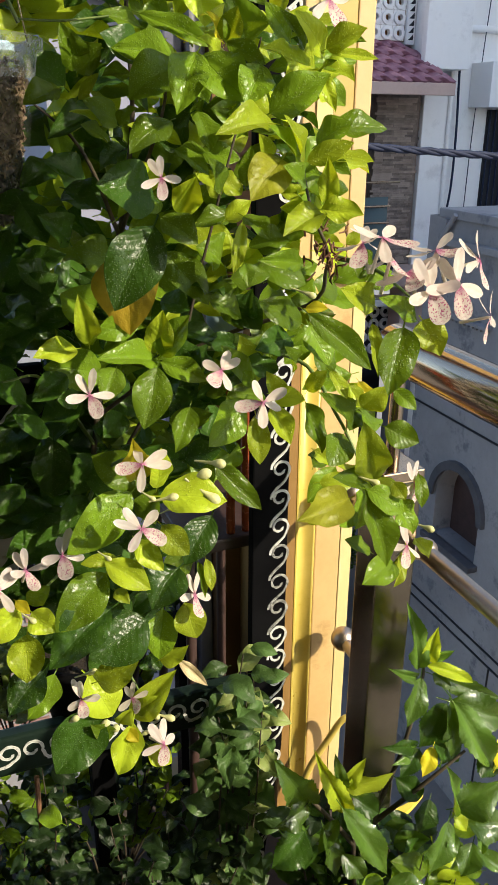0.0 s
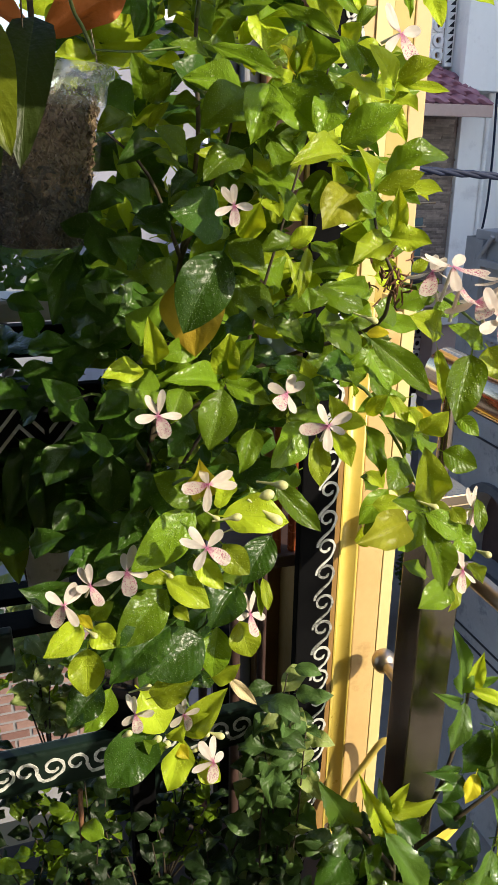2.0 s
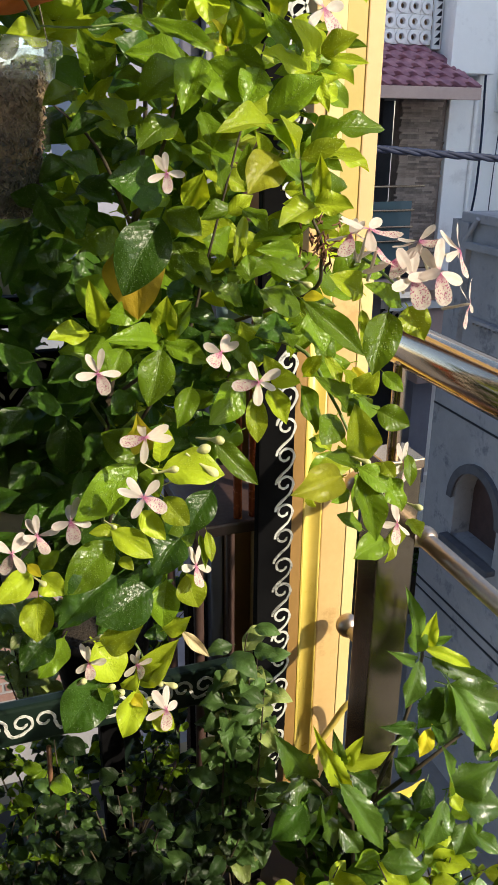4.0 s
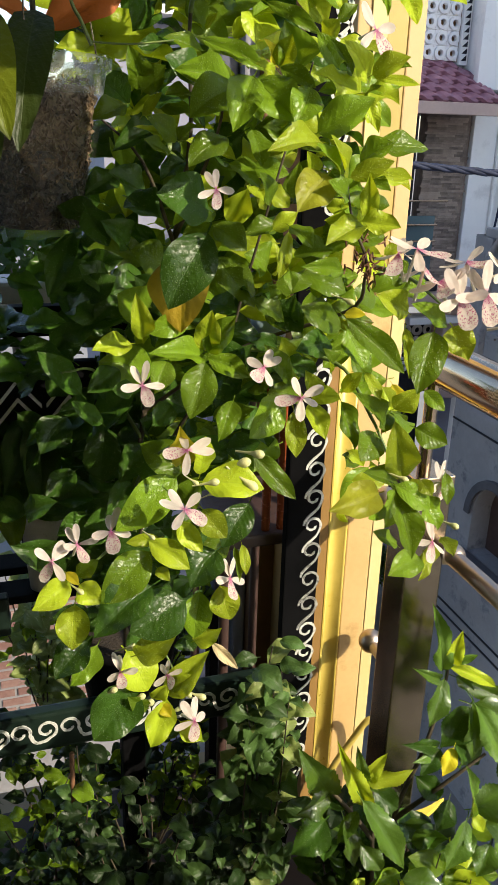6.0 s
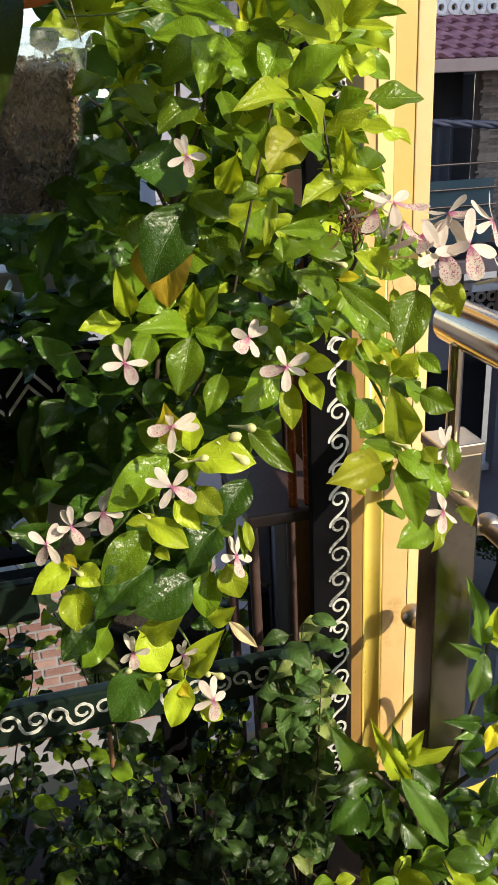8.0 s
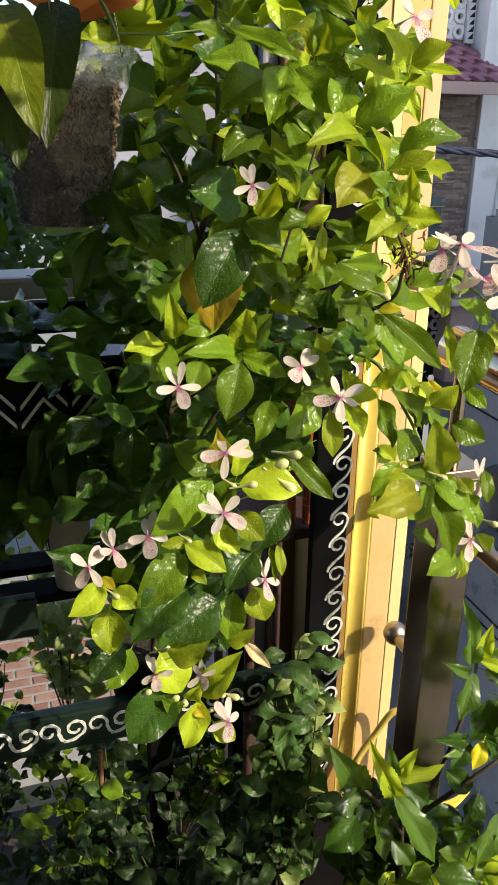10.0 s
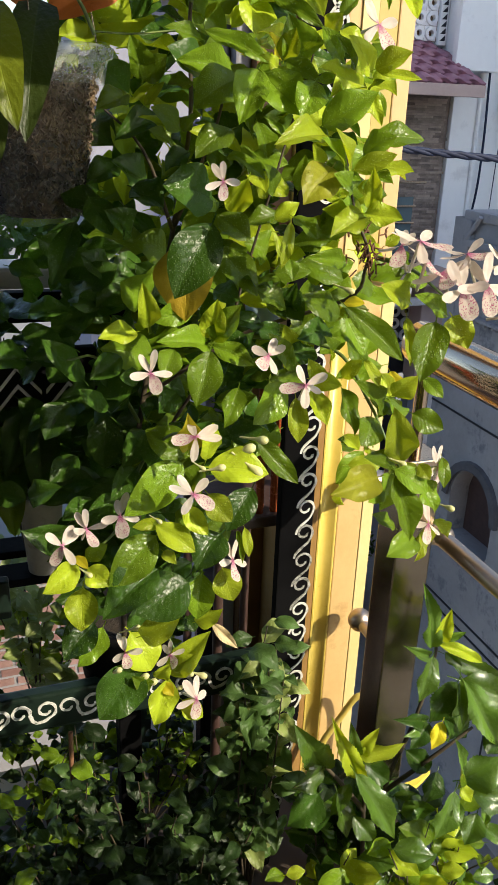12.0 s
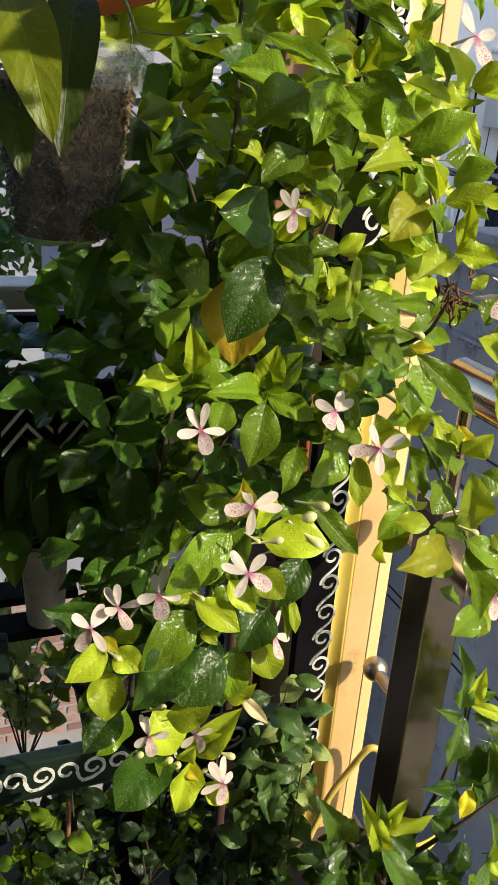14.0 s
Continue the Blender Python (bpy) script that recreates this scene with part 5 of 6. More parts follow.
bushy("herb", (0.375, 1.04, FZ), "bushy herb with small crinkled blue-green leaves", "herb", CRINKLE, "ggggv", (0.06, 0.04, 0.70), 230, 0.052, 3, 12, 0.25, 0.75)
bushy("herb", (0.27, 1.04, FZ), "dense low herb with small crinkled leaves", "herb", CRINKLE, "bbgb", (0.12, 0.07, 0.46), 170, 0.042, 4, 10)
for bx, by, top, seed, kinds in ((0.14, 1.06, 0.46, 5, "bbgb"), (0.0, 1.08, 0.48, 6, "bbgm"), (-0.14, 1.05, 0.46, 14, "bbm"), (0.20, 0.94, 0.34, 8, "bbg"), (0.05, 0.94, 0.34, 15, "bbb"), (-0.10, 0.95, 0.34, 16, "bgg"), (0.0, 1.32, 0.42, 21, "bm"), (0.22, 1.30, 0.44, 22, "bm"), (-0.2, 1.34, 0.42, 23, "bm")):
    bushy("low_bush", (bx, by, FZ), "low bush with small crinkled leaves, darkened for shade", "bush", CRINKLE, kinds, (0.12, 0.09, top), 165, 0.040, seed, 11)["group"] = "low bushes along the terrace edge"
for bx, by, top, seed in ((0.56, 1.06, 0.30, 24), (0.66, 1.02, 0.32, 25)):
    bushy("low_bush", (bx, by, FZ), "low bush at the foot of the column, leaves darkened for shade", "bush", BLADES, "bhkk", (0.09, 0.06, top), 80, 0.07, seed, 8)["group"] = "low bushes along the terrace edge"
for bx, by, top, seed in ((0.61, 0.86, 0.35, 18), (0.76, 0.90, 0.32, 19), (0.50, 0.86, 0.27, 9)):
    bushy("pot_herb", (bx, by, FZ), "pale green herb with puckered leaves by the railing", "herb", BLADES, "mmyh", (0.12, 0.08, top), 45, 0.062, seed, 7)["group"] = "pale herbs by the railing"
bushy("shrub", (0.02, 1.74, FZ), "sunlit light green shrub beyond the stand", "shrub", BLADES, "mvvv", (0.20, 0.10, 0.62), 170, 0.06, 11, 10)
bushy("shrub", (-0.22, 1.72, FZ), "small light green shrub beyond the stand", "shrub", BLADES, "mvb", (0.10, 0.08, 0.46), 80, 0.055, 26, 8)
bushy("shrub", (0.30, 1.78, FZ), "sunlit light green shrub beyond the stand", "shrub", CRINKLE, "mb", (0.20, 0.12, 0.50), 140, 0.06, 20, 10)
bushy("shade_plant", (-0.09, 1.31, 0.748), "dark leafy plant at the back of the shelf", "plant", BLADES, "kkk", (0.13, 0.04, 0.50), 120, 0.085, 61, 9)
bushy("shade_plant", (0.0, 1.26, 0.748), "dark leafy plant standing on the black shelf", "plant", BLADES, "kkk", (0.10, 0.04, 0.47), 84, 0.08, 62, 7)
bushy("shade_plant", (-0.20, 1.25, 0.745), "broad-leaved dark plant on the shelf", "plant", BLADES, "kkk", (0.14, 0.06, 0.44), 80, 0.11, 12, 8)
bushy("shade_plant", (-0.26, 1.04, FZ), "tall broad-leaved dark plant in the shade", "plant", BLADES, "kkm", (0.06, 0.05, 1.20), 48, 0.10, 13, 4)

# unseen shrubs, added to keep the sun off the low bushes
for px, py, top, seed in ((0.57, 0.36, 1.05, 51), (0.55, 0.10, 1.20, 52), (0.52, -0.16, 1.24, 53)):
    bushy("potted_shrub", (px, py, FZ), "unseen leafy shrub added by the railing to cast shade", "shrub", BLADES, "mmk", (0.10, 0.13, top), 230, 0.095, seed, 10)["group"] = "shrubs along the railing"

# unseen crown, added on the sun's path to shade the bush's left
bushy("potted_shrub", (0.565, 0.11, FZ), "unseen bare-stemmed shrub whose crown is added to cast shade", "shrub", BLADES, "mmk", (0.05, 0.06, 2.19), 84, 0.080, 54, 6, 0.91, 0.95)["group"] = "shrubs along the railing"

# ---- orchid in a hanging clear cup ----
OX, OY, OZ = 0.048, 1.07, 1.365
orchid = thing("orchid_pot", (OX, OY, OZ), "clear plastic orchid cup filled with bark, hung on wires", "plant pot")
part("cup", lathe_bm([(0.0, 0.0), (0.056, 0.0), (0.060, 0.004), (0.092, 0.20), (0.099, 0.203), (0.100, 0.214), (0.096, 0.216), (0.089, 0.205), (0.057, 0.008), (0.0, 0.006)], 48), CUP, orchid, "clear scuffed plastic cup")
fill = lathe_bm([(0.0, 0.009), (0.049, 0.010), (0.055, 0.06), (0.063, 0.105), (0.0, 0.110)], 24)
coir = lathe_bm([(0.0, 0.111), (0.0635, 0.106), (0.066, 0.12), (0.074, 0.182), (0.0, 0.188)], 24)
cr = random.Random(77)
for k in range(2600):
    z = cr.uniform(0.012, 0.192)
    a = cr.uniform(0, 6.28)
    r = 0.049 + z * 0.135 + cr.uniform(0, 0.004) if z < 0.182 else cr.uniform(0, 0.072)
    m = Matrix.LocRotScale(Vector((r * math.cos(a), r * math.sin(a), z)), Vector((cr.uniform(-1, 1), cr.uniform(-1, 1), cr.uniform(-1, 1))).to_track_quat("Z", "Y"), (cr.uniform(0.0005, 0.0018), cr.uniform(0.0008, 0.0026), cr.uniform(0.002, 0.008)))
    side = coir if z > 0.092 + 0.022 * math.sin(a * 2 + 0.6) + cr.uniform(-0.012, 0.012) else fill
    chip = [side.verts.new(m @ Vector((sx * cr.uniform(0.6, 1), sy * cr.uniform(0.6, 1), sz * cr.uniform(0.6, 1)))) for sx in (-1, 1) for sy in (-1, 1) for sz in (-1, 1)]
    for q in ((0, 1, 3, 2), (4, 6, 7, 5), (0, 4, 5, 1), (2, 3, 7, 6), (0, 2, 6, 4), (1, 5, 7, 3)):
        side.faces.new([chip[v] for v in q])
# shade at the cup's bottom is put into the lower filling's colour
part("bark_filling", fill, BARK, orchid, "bark and roots, painted near-black for the cup's shaded bottom")
part("coir_filling", coir, COIR, orchid, "tan coir fibre in the upper half")
for c in orchid.children:
    c.matrix_parent_inverse = Matrix.Identity(4)
rim_bm = lathe_bm([(0.0875, 0.172), (0.0925, 0.2005), (0.0995, 0.2035), (0.1005, 0.2145), (0.0960, 0.2165)], 48)
rim_part = part("rim", rim_bm, CUPRIM, orchid, "foggy plastic rim with a stain")
rim_part.matrix_parent_inverse = Matrix.Identity(4)
for a in (0.4, 2.5, 4.6):
    part("wire", tube_bm([(OX + 0.096 * math.cos(a), OY + 0.096 * math.sin(a), OZ + 0.21), (OX, OY, OZ + 0.75)], 0.0011, 6), STEELDULL, orchid)
part("hook", tube_bm([(OX, OY, OZ + 0.75), (OX, OY, 2.705)], 0.0016, 6), STEELDULL, orchid)
# lit and shaded halves of a folded leaf, painted as two leaf colours
STRAP_LIT = leaf_mesh("leaf", leaf_material("orchid_leaf", (0.17, 0.21, 0.015), (0.34, 0.40, 0.02), 0.38, 0.1, 0.3), 0.16, 0.6, 0.02, 0.34, 0.72, seed=90)
STRAP_SHADED = leaf_mesh("leaf", leaf_material("orchid_leaf_shaded", (0.035, 0.055, 0.010), (0.10, 0.15, 0.02), 0.42, 0.0, 0.2), 0.12, 0.6, 0.02, 0.34, 0.72, seed=91)
for me, q0, q1, w in ((STRAP_LIT, (-0.014, 0.975, 1.613), (0.010, 0.875, 1.486), 0.060), (STRAP_SHADED, (0.053, 1.000, 1.623), (0.020, 0.890, 1.473), 0.054), (STRAP_LIT, (-0.045, 1.046, 1.56), (-0.036, 0.968, 1.482), 0.036), (STRAP_SHADED, (-0.012, 1.050, 1.54), (-0.006, 0.972, 1.446), 0.046)):
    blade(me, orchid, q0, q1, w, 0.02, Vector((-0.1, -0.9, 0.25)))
blade(BLADES["r"][1], orchid, (0.165, 1.05, 1.668), (0.060, 1.04, 1.606), 0.060, 0.1, Vector((0, -0.9, 0.3)))
blade(BLADES["r"][2], orchid, (-0.03, 1.0, 1.640), (0.055, 1.03, 1.612), 0.034, 0.2)
part("flower_spike", tube_bm(smooth_path([(0.05, 1.06, 1.52), (0.052, 1.03, 1.62), (0.045, 1.02, 1.75)]), 0.0035, 8), STEM, orchid)


solid("dry_stick", tube_bm(smooth_path([(0.05, 1.115, FZ), (0.041, 1.112, 0.31), (0.043, 1.116, 0.445)]), 0.0045, 8), surface("brown_twig_bark", (0.13, 0.06, 0.03), (0.25, 0.12, 0.06), 0.8, 60, 300, relief=0.5), "reddish brown dry stick standing among the bushes", "stick")
pot2 = thing("pale_pot", (0.026, 1.21, 0.745), "pale scuffed plastic pot on the shelf", "pot")
part("wall", lathe_bm([(0.0, 0.0), (0.029, 0.0), (0.037, 0.13), (0.041, 0.132), (0.042, 0.152), (0.037, 0.152), (0.034, 0.12)], 36), POTGREY, pot2)
part("soil", lathe_bm([(0.035, 0.128), (0.02, 0.132), (0.0, 0.134)], 24), SOIL, pot2)
for c in pot2.children:
    c.matrix_parent_inverse = Matrix.Identity(4)
part("stem", tube_bm(smooth_path([(0.046, 1.205, 0.86), (0.050, 1.20, 0.92), (0.040, 1.19, 1.0), (0.036, 1.19, 1.08)]), [0.0085] * 19, 10), GREENSTEM, pot2)

for q0, q1, w, k in (((0.036, 1.18, 1.08), (0.018, 1.15, 0.95), 0.060, "k"), ((0.030, 1.19, 1.09), (-0.03, 1.14, 0.96), 0.055, "k"), ((0.036, 1.19, 1.07), (0.022, 1.13, 0.91), 0.058, "k"), ((0.040, 1.18, 1.0), (0.026, 1.16, 0.935), 0.020, "y"), ((0.036, 1.20, 1.08), (-0.02, 1.15, 1.12), 0.05, "k"), ((0.036, 1.20, 1.08), (0.07, 1.14, 1.03), 0.05, "k"), ((-0.030, 1.20, 0.99), (-0.022, 1.17, 0.835), 0.052, "m")):
    blade(BLADES[k][1], pot2, q0, q1, w, 0.1)


# ---- the neighbours' houses ----
house = thing("house", (6.5, 10.5, -5.0), "white two-storey house with maroon tiled canopy", "house")
GZ = -5.0
# upper wall with pierced blocks over the canopy
part("wall", box_bm(2.0, 6.62, 10.0, 10.15, 2.40, 5.5), WHITEWALL, house)
part("wall", box_bm(6.60, 9.9, 9.76, 10.15, GZ, 5.5), WHITEWALL, house)
part("pillar", box_bm(5.96, 6.62, 9.45, 9.55, 2.12, 5.5, 0.01), WHITEWALL, house)
part("return_wall", box_bm(6.07, 6.60, 9.555, 9.99, 2.12, 5.5), WHITEWALL, house)
part("pillar", box_bm(6.17, 6.62, 9.72, 10.0, GZ, 1.95, 0.01), WHITEWALL, house)
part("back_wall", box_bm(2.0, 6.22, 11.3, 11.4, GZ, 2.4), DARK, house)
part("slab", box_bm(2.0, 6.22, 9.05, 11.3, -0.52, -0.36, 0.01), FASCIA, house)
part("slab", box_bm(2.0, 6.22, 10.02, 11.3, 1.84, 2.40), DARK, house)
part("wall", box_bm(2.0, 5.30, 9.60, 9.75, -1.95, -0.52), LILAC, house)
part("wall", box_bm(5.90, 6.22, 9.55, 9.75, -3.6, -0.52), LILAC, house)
# sheet painted near-black in place of the shade of the open floor
part("dark_recess", box_bm(2.0, 5.9, 9.90, 9.98, -3.62, -1.95), DARK, house, "near-black sheet standing in for the open ground floor's shade")
part("string_course", box_bm(5.2, 6.7, 9.18, 9.30, -0.80, -0.70, 0.02), WHITEWALL, house)
part("string_course", box_bm(5.2, 6.7, 9.22, 9.32, -0.50, -0.42, 0.02), WHITEWALL, house)
part("pillar_base", box_bm(5.78, 6.5, 9.28, 9.60, -1.9, -0.52, 0.02), FASCIA, house)
part("cladding_wall", box_bm(5.52, 6.17, 9.80, 10.0, -0.36, 1.90), STONE, house)
part("lower_wall", box_bm(2.0, 7.2, 9.72, 9.86, GZ, -3.62), LILAC, house)
part("lower_ledge", box_bm(2.0, 7.2, 9.64, 9.80, -3.62, -3.52, 0.01), WHITEWALL, house)
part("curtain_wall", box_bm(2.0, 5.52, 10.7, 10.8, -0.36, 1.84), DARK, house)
part("lintel", box_bm(2.0, 5.52, 10.30, 10.46, 1.30, 1.84, 0.01), DARK, house, "near-black lintel over the curtain")
cur = bmesh.new()
cx = [4.3 + 0.02 * i for i in range(64)]
rows = [[cur.verts.new((x, 10.55 + 0.040 * math.sin(x * 40) + 0.012 * math.sin(x * 23), z)) for x in cx] for z in (-0.36, 1.40)]
for i in range(len(cx) - 1):
    cur.faces.new((rows[0][i], rows[0][i + 1], rows[1][i + 1], rows[1][i])).smooth = True
part("curtain", cur, CURTAIN, house, "dark blue pleated curtain")
# tiled canopy
canopy = part("canopy", box_bm(2.0, 6.16, 9.02, 9.10, 1.80, 1.94, 0.01), FASCIA, house, "pink grey canopy fascia")
slope = math.atan2(0.50, 0.90)
deck = bmesh.new()
dv = [deck.verts.new(c) for c in ((2.0, 9.06, 1.93), (6.16, 9.06, 1.93), (6.16, 9.75, 2.31), (5.88, 9.97, 2.43), (2.0, 9.97, 2.43), (2.0, 9.06, 1.85), (6.16, 9.06, 1.85), (6.16, 9.75, 2.23), (5.88, 9.97, 2.35), (2.0, 9.97, 2.35))]
for q in ((0, 1, 2, 3, 4), (9, 8, 7, 6, 5), (0, 5, 6, 1), (1, 6, 7, 2), (2, 7, 8, 3), (3, 8, 9, 4), (4, 9, 5, 0)):
    deck.faces.new([dv[i] for i in q])
part("deck", deck, ROOFTILE, canopy)
tile_bm = bmesh.new()
tw, th = 0.205, 0.235
tv = []
for j in range(3):
    v = j / 2
    row = []
    for i in range(7):
        u = i / 6
        z = 0.013 * math.sin(u * 2 * math.pi) + 0.030 * (1 - v) + 0.012
        y = v * th - (0.035 * math.tanh(4.5 * (u - 0.5)) if j == 0 else 0)
        row.append(tile_bm.verts.new((u * tw, y, z)))
    tv.append(row)
for j in range(2):
    for i in range(6):
        tile_bm.faces.new((tv[j][i], tv[j][i + 1], tv[j + 1][i + 1], tv[j + 1][i])).smooth = True
for i in range(6):
    a, b = tv[0][i], tv[0][i + 1]
    tile_bm.faces.new((a, tile_bm.verts.new(a.co + Vector((0, 0.012, -0.05))), tile_bm.verts.new(b.co + Vector((0, 0.012, -0.05))), b))
TILE = mesh_of("roof_tile", tile_bm, ROOFTILE)
for r in range(5):
    for c in range(18):
        x = 3.50 + c * 0.203 - r * 0.07
        if x > (5.96 if r < 2 else 5.84):
            continue
        t = new("roof_tile", TILE)
        t.parent, t.matrix_parent_inverse = canopy, Matrix.Identity(4)
        t.matrix_basis = pose(x, 9.05 + r * 0.19, 1.94 + r * 0.19 * 0.555, math.degrees(slope))
# pierced screen blocks: an eight-sided frame with a round tube
def block_bm(size, depth):
    bm = bmesh.new()
    h = size / 2
    n = 24
    rings = []
    for r, y, eight in ((None, 0.030, 0), (0.955, 0.030, 1), (0.90, 0.0, 1), (0.47, -0.004, 0), (0.43, 0.0, 0), (0.42, depth, 0)):
        ring = []
        for k in range(n):
            a = 2 * math.pi * k / n
            c, s = math.cos(a), math.sin(a)
            if r is None:
                q = h / max(abs(c), abs(s))
            elif eight:
                q = r * h / math.cos((a + math.pi / 8) % (math.pi / 4) - math.pi / 8)
            else:
                q = r * h
            ring.append(bm.verts.new((q * c, y, q * s)))
        rings.append(ring)
    for a, b in zip(rings, rings[1:]):
        for k in range(n):
            bm.faces.new((a[k], a[(k + 1) % n], b[(k + 1) % n], b[k]))
    return bm


BLOCK = mesh_of("screen_block", block_bm(0.172, 0.06), WHITEWALL)
# brown sheet behind the blocks stands in for shade in their holes
screen = part("screen", box_bm(3.4, 6.02, 9.985, 9.995, 2.46, 3.3), BROWN, house, "white pierced block screen")
for r in range(4):
    for c in range(13):
        b = new("screen_block", BLOCK)
        b.parent = screen
        b.matrix_basis = pose(5.84 - c * 0.174, 9.915, 2.55 + r * 0.174)
part("screen_edge", box_bm(5.935, 6.05, 9.89, 9.95, 2.42, 3.3, 0.004), WHITEWALL, house)
# flat near-black triangles painted in place of shaded slots
tri = bmesh.new()
tq = [[tri.verts.new((x, y, z)) for x, z in ((0.0, 0.0), (0.075, 0.0), (0.075, 0.068))] for y in (0.0, 0.004)]
tri.faces.new(tq[0]), tri.faces.new(tq[1][::-1])
TRI = mesh_of("screen_slot", tri, DARK)
for k in range(10):
    s = new("screen_slot", TRI)
    s.parent, s.matrix_parent_inverse = house, ORIGIN[house.name]
    s.matrix_basis = pose(5.955, 9.885, 2.47 + k * 0.082)
# near-black sheet in place of the shade in these holes
low = part("screen", box_bm(5.30, 5.90, 9.66, 9.68, -1.9, -0.86), DARK, house, "white pierced block screen")
for r in range(4):
    for c in range(3):
        b = new("screen_block", BLOCK)
        b.parent = low
        b.matrix_basis = pose(5.42 + c * 0.174, 9.64, -0.98 - r * 0.174)
part("screen_edge", box_bm(5.30, 5.9, 9.60, 9.67, -0.86, -0.74, 0.004), WHITEWALL, house)
# slate cladding strips
rs = random.Random(21)
LENGTHS = (0.13, 0.20, 0.29)
SL = [mesh_of("slate_strip", box_bm(0, L, -0.02, 0.0, 0, 0.0285, 0.0), STONE) for L in LENGTHS]
for row in range(74):
    x = 5.53 - rs.uniform(0.0, 0.06)
    while x < 6.04:
        k = rs.randrange(3)
        if x + LENGTHS[k] > 6.168:
            k = 0
        s = new("slate_strip", SL[k])
        s.parent, s.matrix_parent_inverse = house, ORIGIN[house.name]
        s.matrix_basis = pose(x, 9.798 - rs.uniform(0, 0.014), -0.34 + row * 0.0300)
        x += LENGTHS[k]
# glass balustrade with steel rails
bal = part("balustrade", box_bm(3.2, 5.48, 9.30, 9.315, -0.18, 0.60), GLASS, house, "tinted glass balustrade")
for z in (0.785, 0.49, 0.285, 0.105):
    part("rail", tube_bm([(3.2, 9.27, z), (5.5 if z < 0.7 else 5.62, 9.27, z)], 0.014, 10), STEEL, bal)
part("planter_box", box_bm(4.4, 5.55, 9.16, 9.36, -0.35, -0.20, 0.02), DARK, house)
# pipes and cables on the white wall
part("pipe", tube_bm([(6.56, 9.70, 2.50), (6.56, 9.70, 6.0)], 0.05, 14), WHITEWALL, house)
part("pipe", tube_bm([(6.58, 9.70, -4.0), (6.56, 9.70, 2.5)], 0.035, 14), WHITEWALL, house)
part("pipe", tube_bm([(6.56, 9.70, 2.62), (9.8, 9.70, 2.62)], 0.045, 14), WHITEWALL, house)
part("cable", tube_bm(smooth_path([(6.98, 9.68, 5.0), (6.76, 9.68, 3.0), (6.64, 9.68, 2.4), (6.68, 9.68, 1.4), (6.68, 9.68, 0.7), (6.62, 9.68, 0.2)]), 0.016, 8), CABLE, house)
part("cable", tube_bm(smooth_path([(7.16, 9.68, 5.0), (7.02, 9.68, 3.0), (6.94, 9.68, 1.4), (6.92, 9.68, 0.2)]), 0.007, 6), CABLE, house)
part("window_shade", box_bm(6.88, 8.9, 9.30, 9.76, 1.68, 2.22, 0.01), WHITEWALL, house)
win = part("window", box_bm(7.20, 8.9, 9.73, 9.77, -0.1, 1.66), DARK, house, "dark barred window")
for k in range(8):
    part("bar", tube_bm([(7.22 + k * 0.09, 9.70, -0.1), (7.22 + k * 0.09, 9.70, 1.66)], 0.012, 6), CABLE, win)

# grey house with an arched niche
grey = thing("house", (5.5, 4.0, GZ), "dark grey rendered house with arched wall niche", "house")
gw = bmesh.new()
n = 14
arch = [(5.16, -2.25), (5.16, -1.85)] + [(5.50 - 0.34 * math.cos(math.pi * k / n), -1.85 + 0.38 * math.sin(math.pi * k / n)) for k in range(1, n)] + [(5.84, -1.85), (5.84, -2.25)]
def ring_at(x, pts):
    return [gw.verts.new((x, y, z)) for y, z in pts]
inner_f, inner_b = ring_at(4.2, arch), ring_at(4.42, arch)
for k in range(len(arch) - 1):
    gw.faces.new((inner_f[k], inner_f[k + 1], inner_b[k + 1], inner_b[k]))
gw.faces.new((inner_f[-1], inner_f[0], inner_b[0], inner_b[-1]))
gw.faces.new(inner_b)
Y0, Y1 = 1.0, 6.36
c0, c1, c2, c3 = [gw.verts.new((4.2, y, z)) for y, z in ((Y0, GZ), (Y1, GZ), (Y1, 0.72), (Y0, 0.72))]
t0, t1 = gw.verts.new((4.2, 5.50, 0.72)), gw.verts.new((4.2, 5.50, GZ))
mid = len(arch) // 2
gw.faces.new([c0, t1] + inner_f[:mid + 1] + [t0, c3])
gw.faces.new([t1, c1, c2, t0] + inner_f[mid:])
d0, d1, d2, d3 = [gw.verts.new((7.0, y, z)) for y, z in ((Y0, GZ), (Y1, GZ), (Y1, 0.72), (Y0, 0.72))]
gw.faces.new((c1, d1, d2, c2)), gw.faces.new((c0, c3, d3, d0)), gw.faces.new((d0, d3, d2, d1))
gw.faces.new((t1, inner_f[-1], inner_f[0]))
bmesh.ops.recalc_face_normals(gw, faces=gw.faces[:])
part("wall", gw, GREYWALL, grey)
am = bmesh.new()
prev = None
for k in range(n + 1):
    a = math.pi * k / n
    cur_ = [am.verts.new((x, 5.50 - r * math.cos(a), -1.85 + r * 1.08 * math.sin(a))) for r, x in ((0.35, 4.18), (0.35, 4.155), (0.43, 4.155), (0.43, 4.2))]
    if prev:
        for i in range(3):
            am.faces.new((prev[i], prev[i + 1], cur_[i + 1], cur_[i]))
    prev = cur_
part("arch_moulding", am, NICHE, grey, "dark arched hood moulding")
part("niche_back", box_bm(4.405, 4.418, 5.165, 5.835, -2.25, -1.50), MAROON, grey)
part("niche_sill", box_bm(4.10, 4.22, 5.10, 5.90, -2.31, -2.25, 0.008), NICHE, grey)
part("roof_slab", box_bm(4.17, 7.1, 0.9, 6.18, 0.72, 0.80, 0.01), GREYWALL, grey, "grey concrete slab edge")
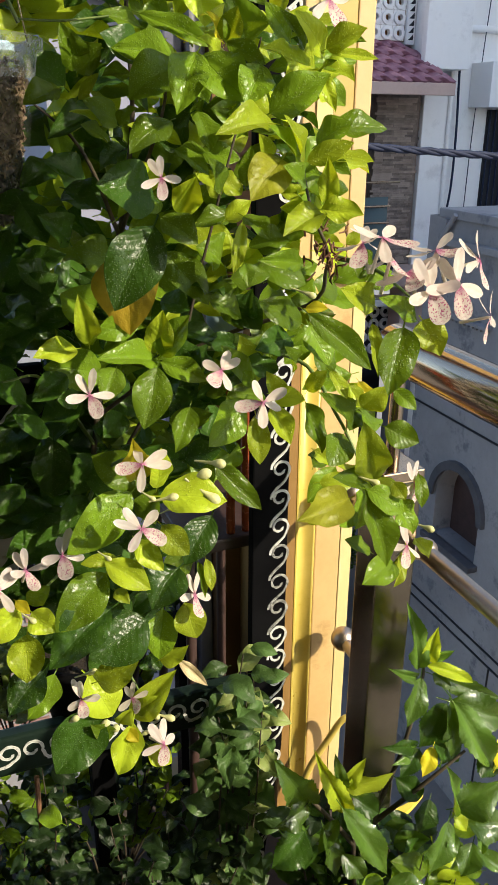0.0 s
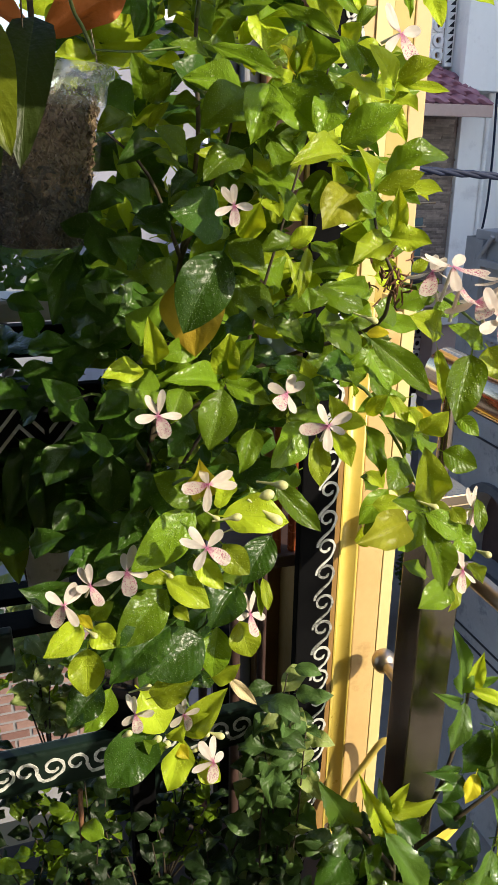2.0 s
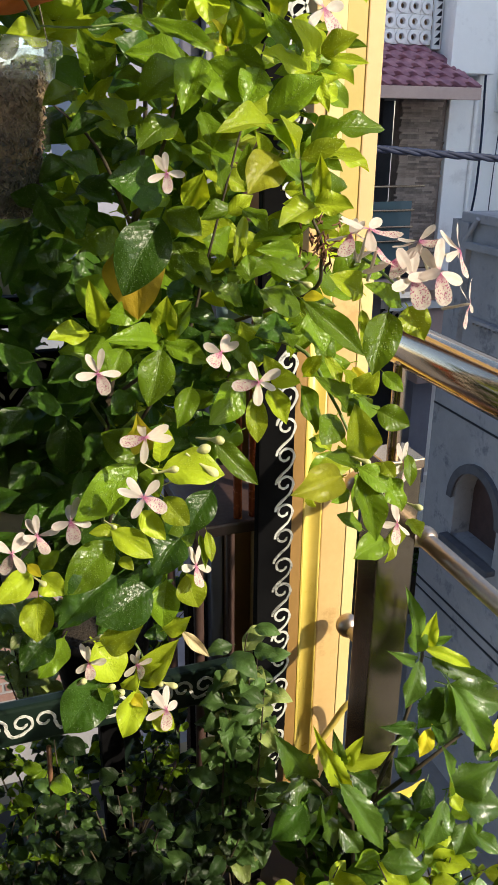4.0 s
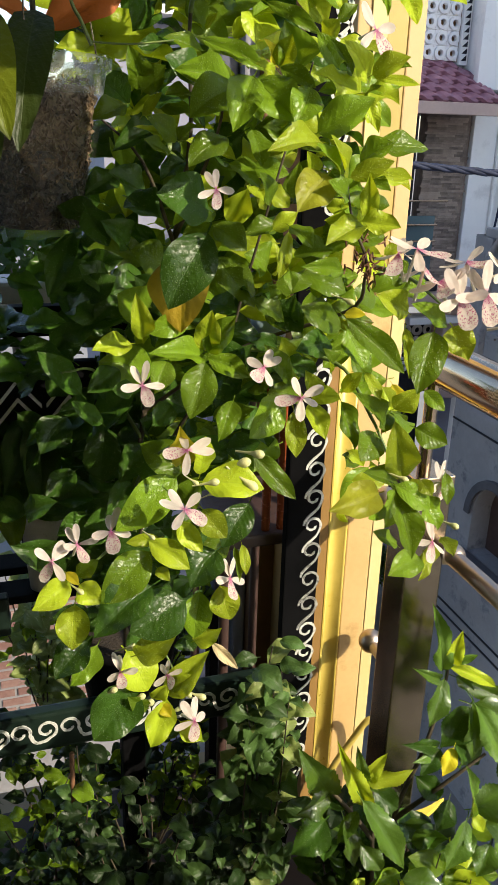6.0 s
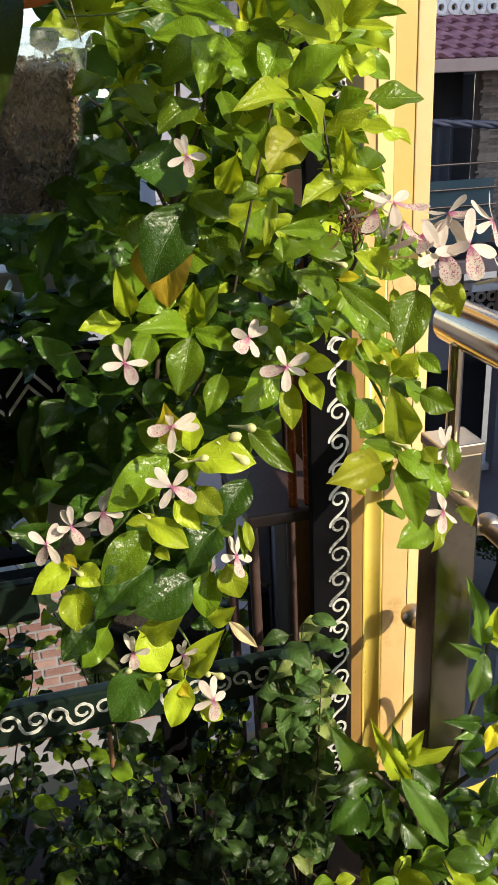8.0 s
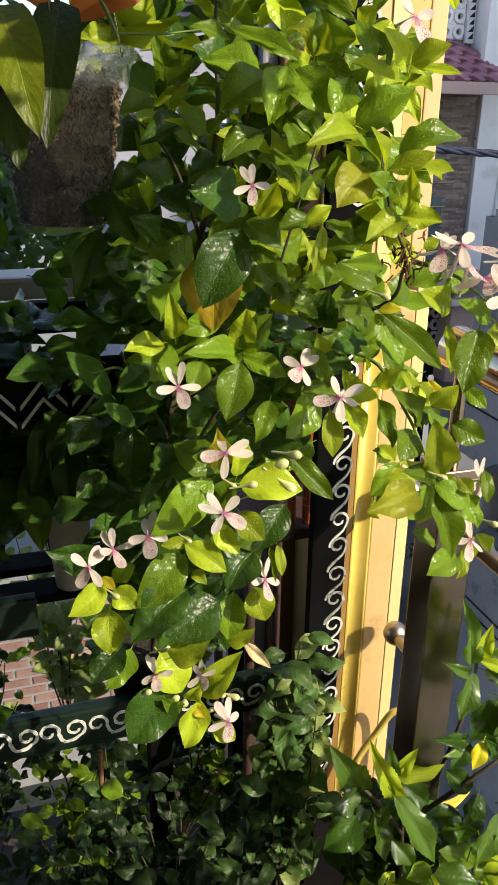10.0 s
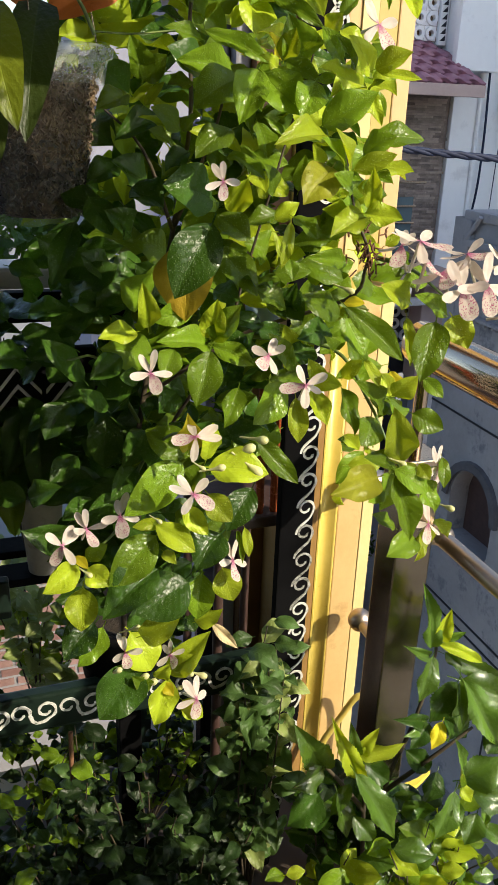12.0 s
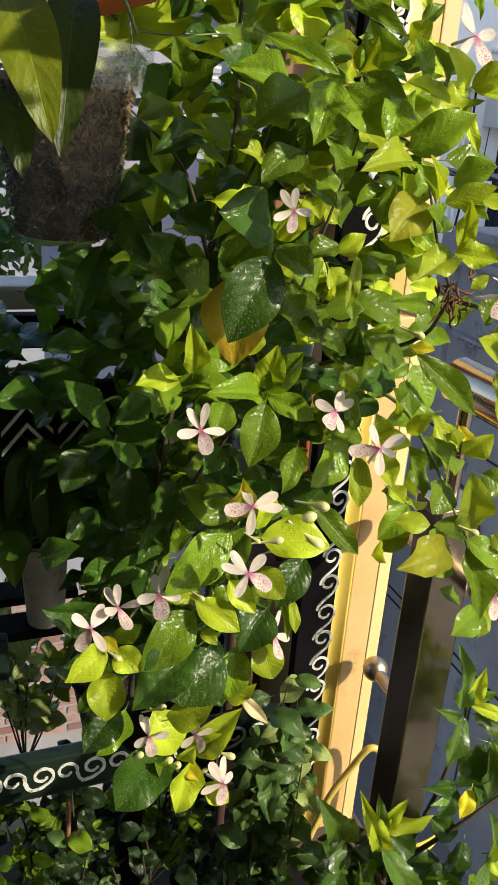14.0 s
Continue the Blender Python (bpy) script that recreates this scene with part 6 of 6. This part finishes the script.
for z in (-1.03, -3.0, -3.12):
    part("groove_band", box_bm(4.185, 4.2, Y0, 6.35, z - 0.008, z + 0.008, 0.002), DARK, grey)
for y in (4.75, 4.05):
    part("groove_band", box_bm(4.186, 4.2, y, y + 0.014, -5.0, -3.14, 0.003), DARK, grey)
part("frame", box_bm(4.14, 4.2, 6.02, 6.12, -0.4, 0.72, 0.006), GREYWALL, grey)
part("frame", box_bm(4.12, 4.18, 5.2, 6.02, 0.50, 0.56, 0.006), GREYWALL, grey)
part("brace", tube_bm([(4.15, 6.07, 0.56), (4.15, 5.90, 0.765)], 0.022, 8), GREYWALL, grey)
part("ledge", box_bm(4.12, 4.2, 5.30, 5.88, -0.105, -0.075, 0.006), GREYWALL, grey)
for k in range(9):
    part("dentil", box_bm(4.15, 4.2, 5.33 + k * 0.06, 5.36 + k * 0.06, -0.135, -0.106, 0.002), GREYWALL, grey)

# lilac house behind the shrub
lil = thing("house", (2.0, 8.0, GZ), "pale lilac rendered house behind the plants", "house")
part("wall", box_bm(0.95, 3.0, 7.0, 9.0, GZ, 3.4), LILAC, lil)
part("roof_edge", box_bm(0.80, 3.05, 6.75, 6.995, 2.36, 2.46, 0.01), WHITEWALL, lil)
lw = part("window", box_bm(1.9, 2.9, 6.96, 7.02, 1.2, 2.2, 0.01), WHITEWALL, lil, "white louvred window")
for k in range(12):
    part("louvre", box_bm(1.96, 2.84, 6.93, 6.97, 1.25 + k * 0.078, 1.29 + k * 0.078, 0.004), LILAC, lw)
part("string_course", box_bm(0.9, 3.0, 6.93, 6.995, 0.2, 0.3, 0.01), WHITEWALL, lil)

# brick yard wall
bw = thing("wall_brick", (0.0, 5.0, GZ), "grey mortared red brick yard wall", "wall", kind="structure")
part("core", box_bm(-3.0, 0.9, 5.0, 5.2, GZ, -1.5), MORTAR, bw)
BR = mesh_of("brick", box_bm(0, 0.20, -0.012, 0.01, 0, 0.055), BRICK)
for r in range(16):
    for c in range(12):
        b = new("brick", BR)
        b.parent, b.matrix_parent_inverse = bw, ORIGIN[bw.name]
        b.matrix_basis = pose(-1.9 + c * 0.225 + (0.11 if r % 2 else 0), 5.0, -2.9 + r * 0.083)

# twisted overhead cable
pole = thing("utility_pole", (6.0, 3.0, GZ), "grey concrete pole that carries the cable", "pole", kind="structure")
part("shaft", tube_bm([(6.0, 3.0, GZ), (6.0, 3.0, 2.6)], [0.11, 0.08], 16), FASCIA, pole)
cab = thing("overhead_cable", (1.9, 3.0, 1.36), "twisted black overhead power cable", "cable")
for s in range(3):
    pts = []
    for k in range(161):
        u = k / 160
        x = -2.0 + 8.0 * u
        a = u * 190 + s * 2.094
        pts.append((x, 3.0 + 0.008 * math.cos(a), 1.41 - 0.075 * (x - 1.55) + 0.012 * (x - 1.55) ** 2 + 0.008 * math.sin(a)))
    part("strand", tube_bm(pts, 0.0092, 8), CABLE, cab)

# far trees
def tree(x, y, h, seed):
    rnd = random.Random(seed)
    t = thing("tree", (x, y, GZ), "dark leafy tree in the distance", "tree")
    part("trunk", tube_bm([(x, y, GZ), (x + 0.1, y, GZ + h * 0.4), (x, y, GZ + h * 0.7)], [0.14, 0.10, 0.05], 8), STEM, t)
    bm = bmesh.new()
    for _ in range(2600):
        a, b, r = rnd.uniform(0, 6.28), rnd.uniform(-0.8, 1.4), rnd.random() ** 0.5
        c = Vector((x + math.cos(a) * math.cos(b) * r * h * 0.28, y + math.sin(a) * math.cos(b) * r * h * 0.28, GZ + h * 0.72 + math.sin(b) * r * h * 0.26))
        d = Vector((rnd.uniform(-1, 1), rnd.uniform(-1, 1), rnd.uniform(-1, 1))).normalized()
        e = d.orthogonal()
        q = [bm.verts.new(c + d * h * 0.018), bm.verts.new(c + e * h * 0.009), bm.verts.new(c - d * h * 0.018), bm.verts.new(c - e * h * 0.009)]
        bm.faces.new(q)
    part("crown", bm, LEAF["k"], t)


tree(0.2, 14, 7.2, 31)
tree(-1.6, 12, 6.9, 32)
tree(5.4, 8.4, 1.3, 33)
tree(4.6, 8.6, 1.4, 34)
tree(6.0, 8.0, 1.2, 35)
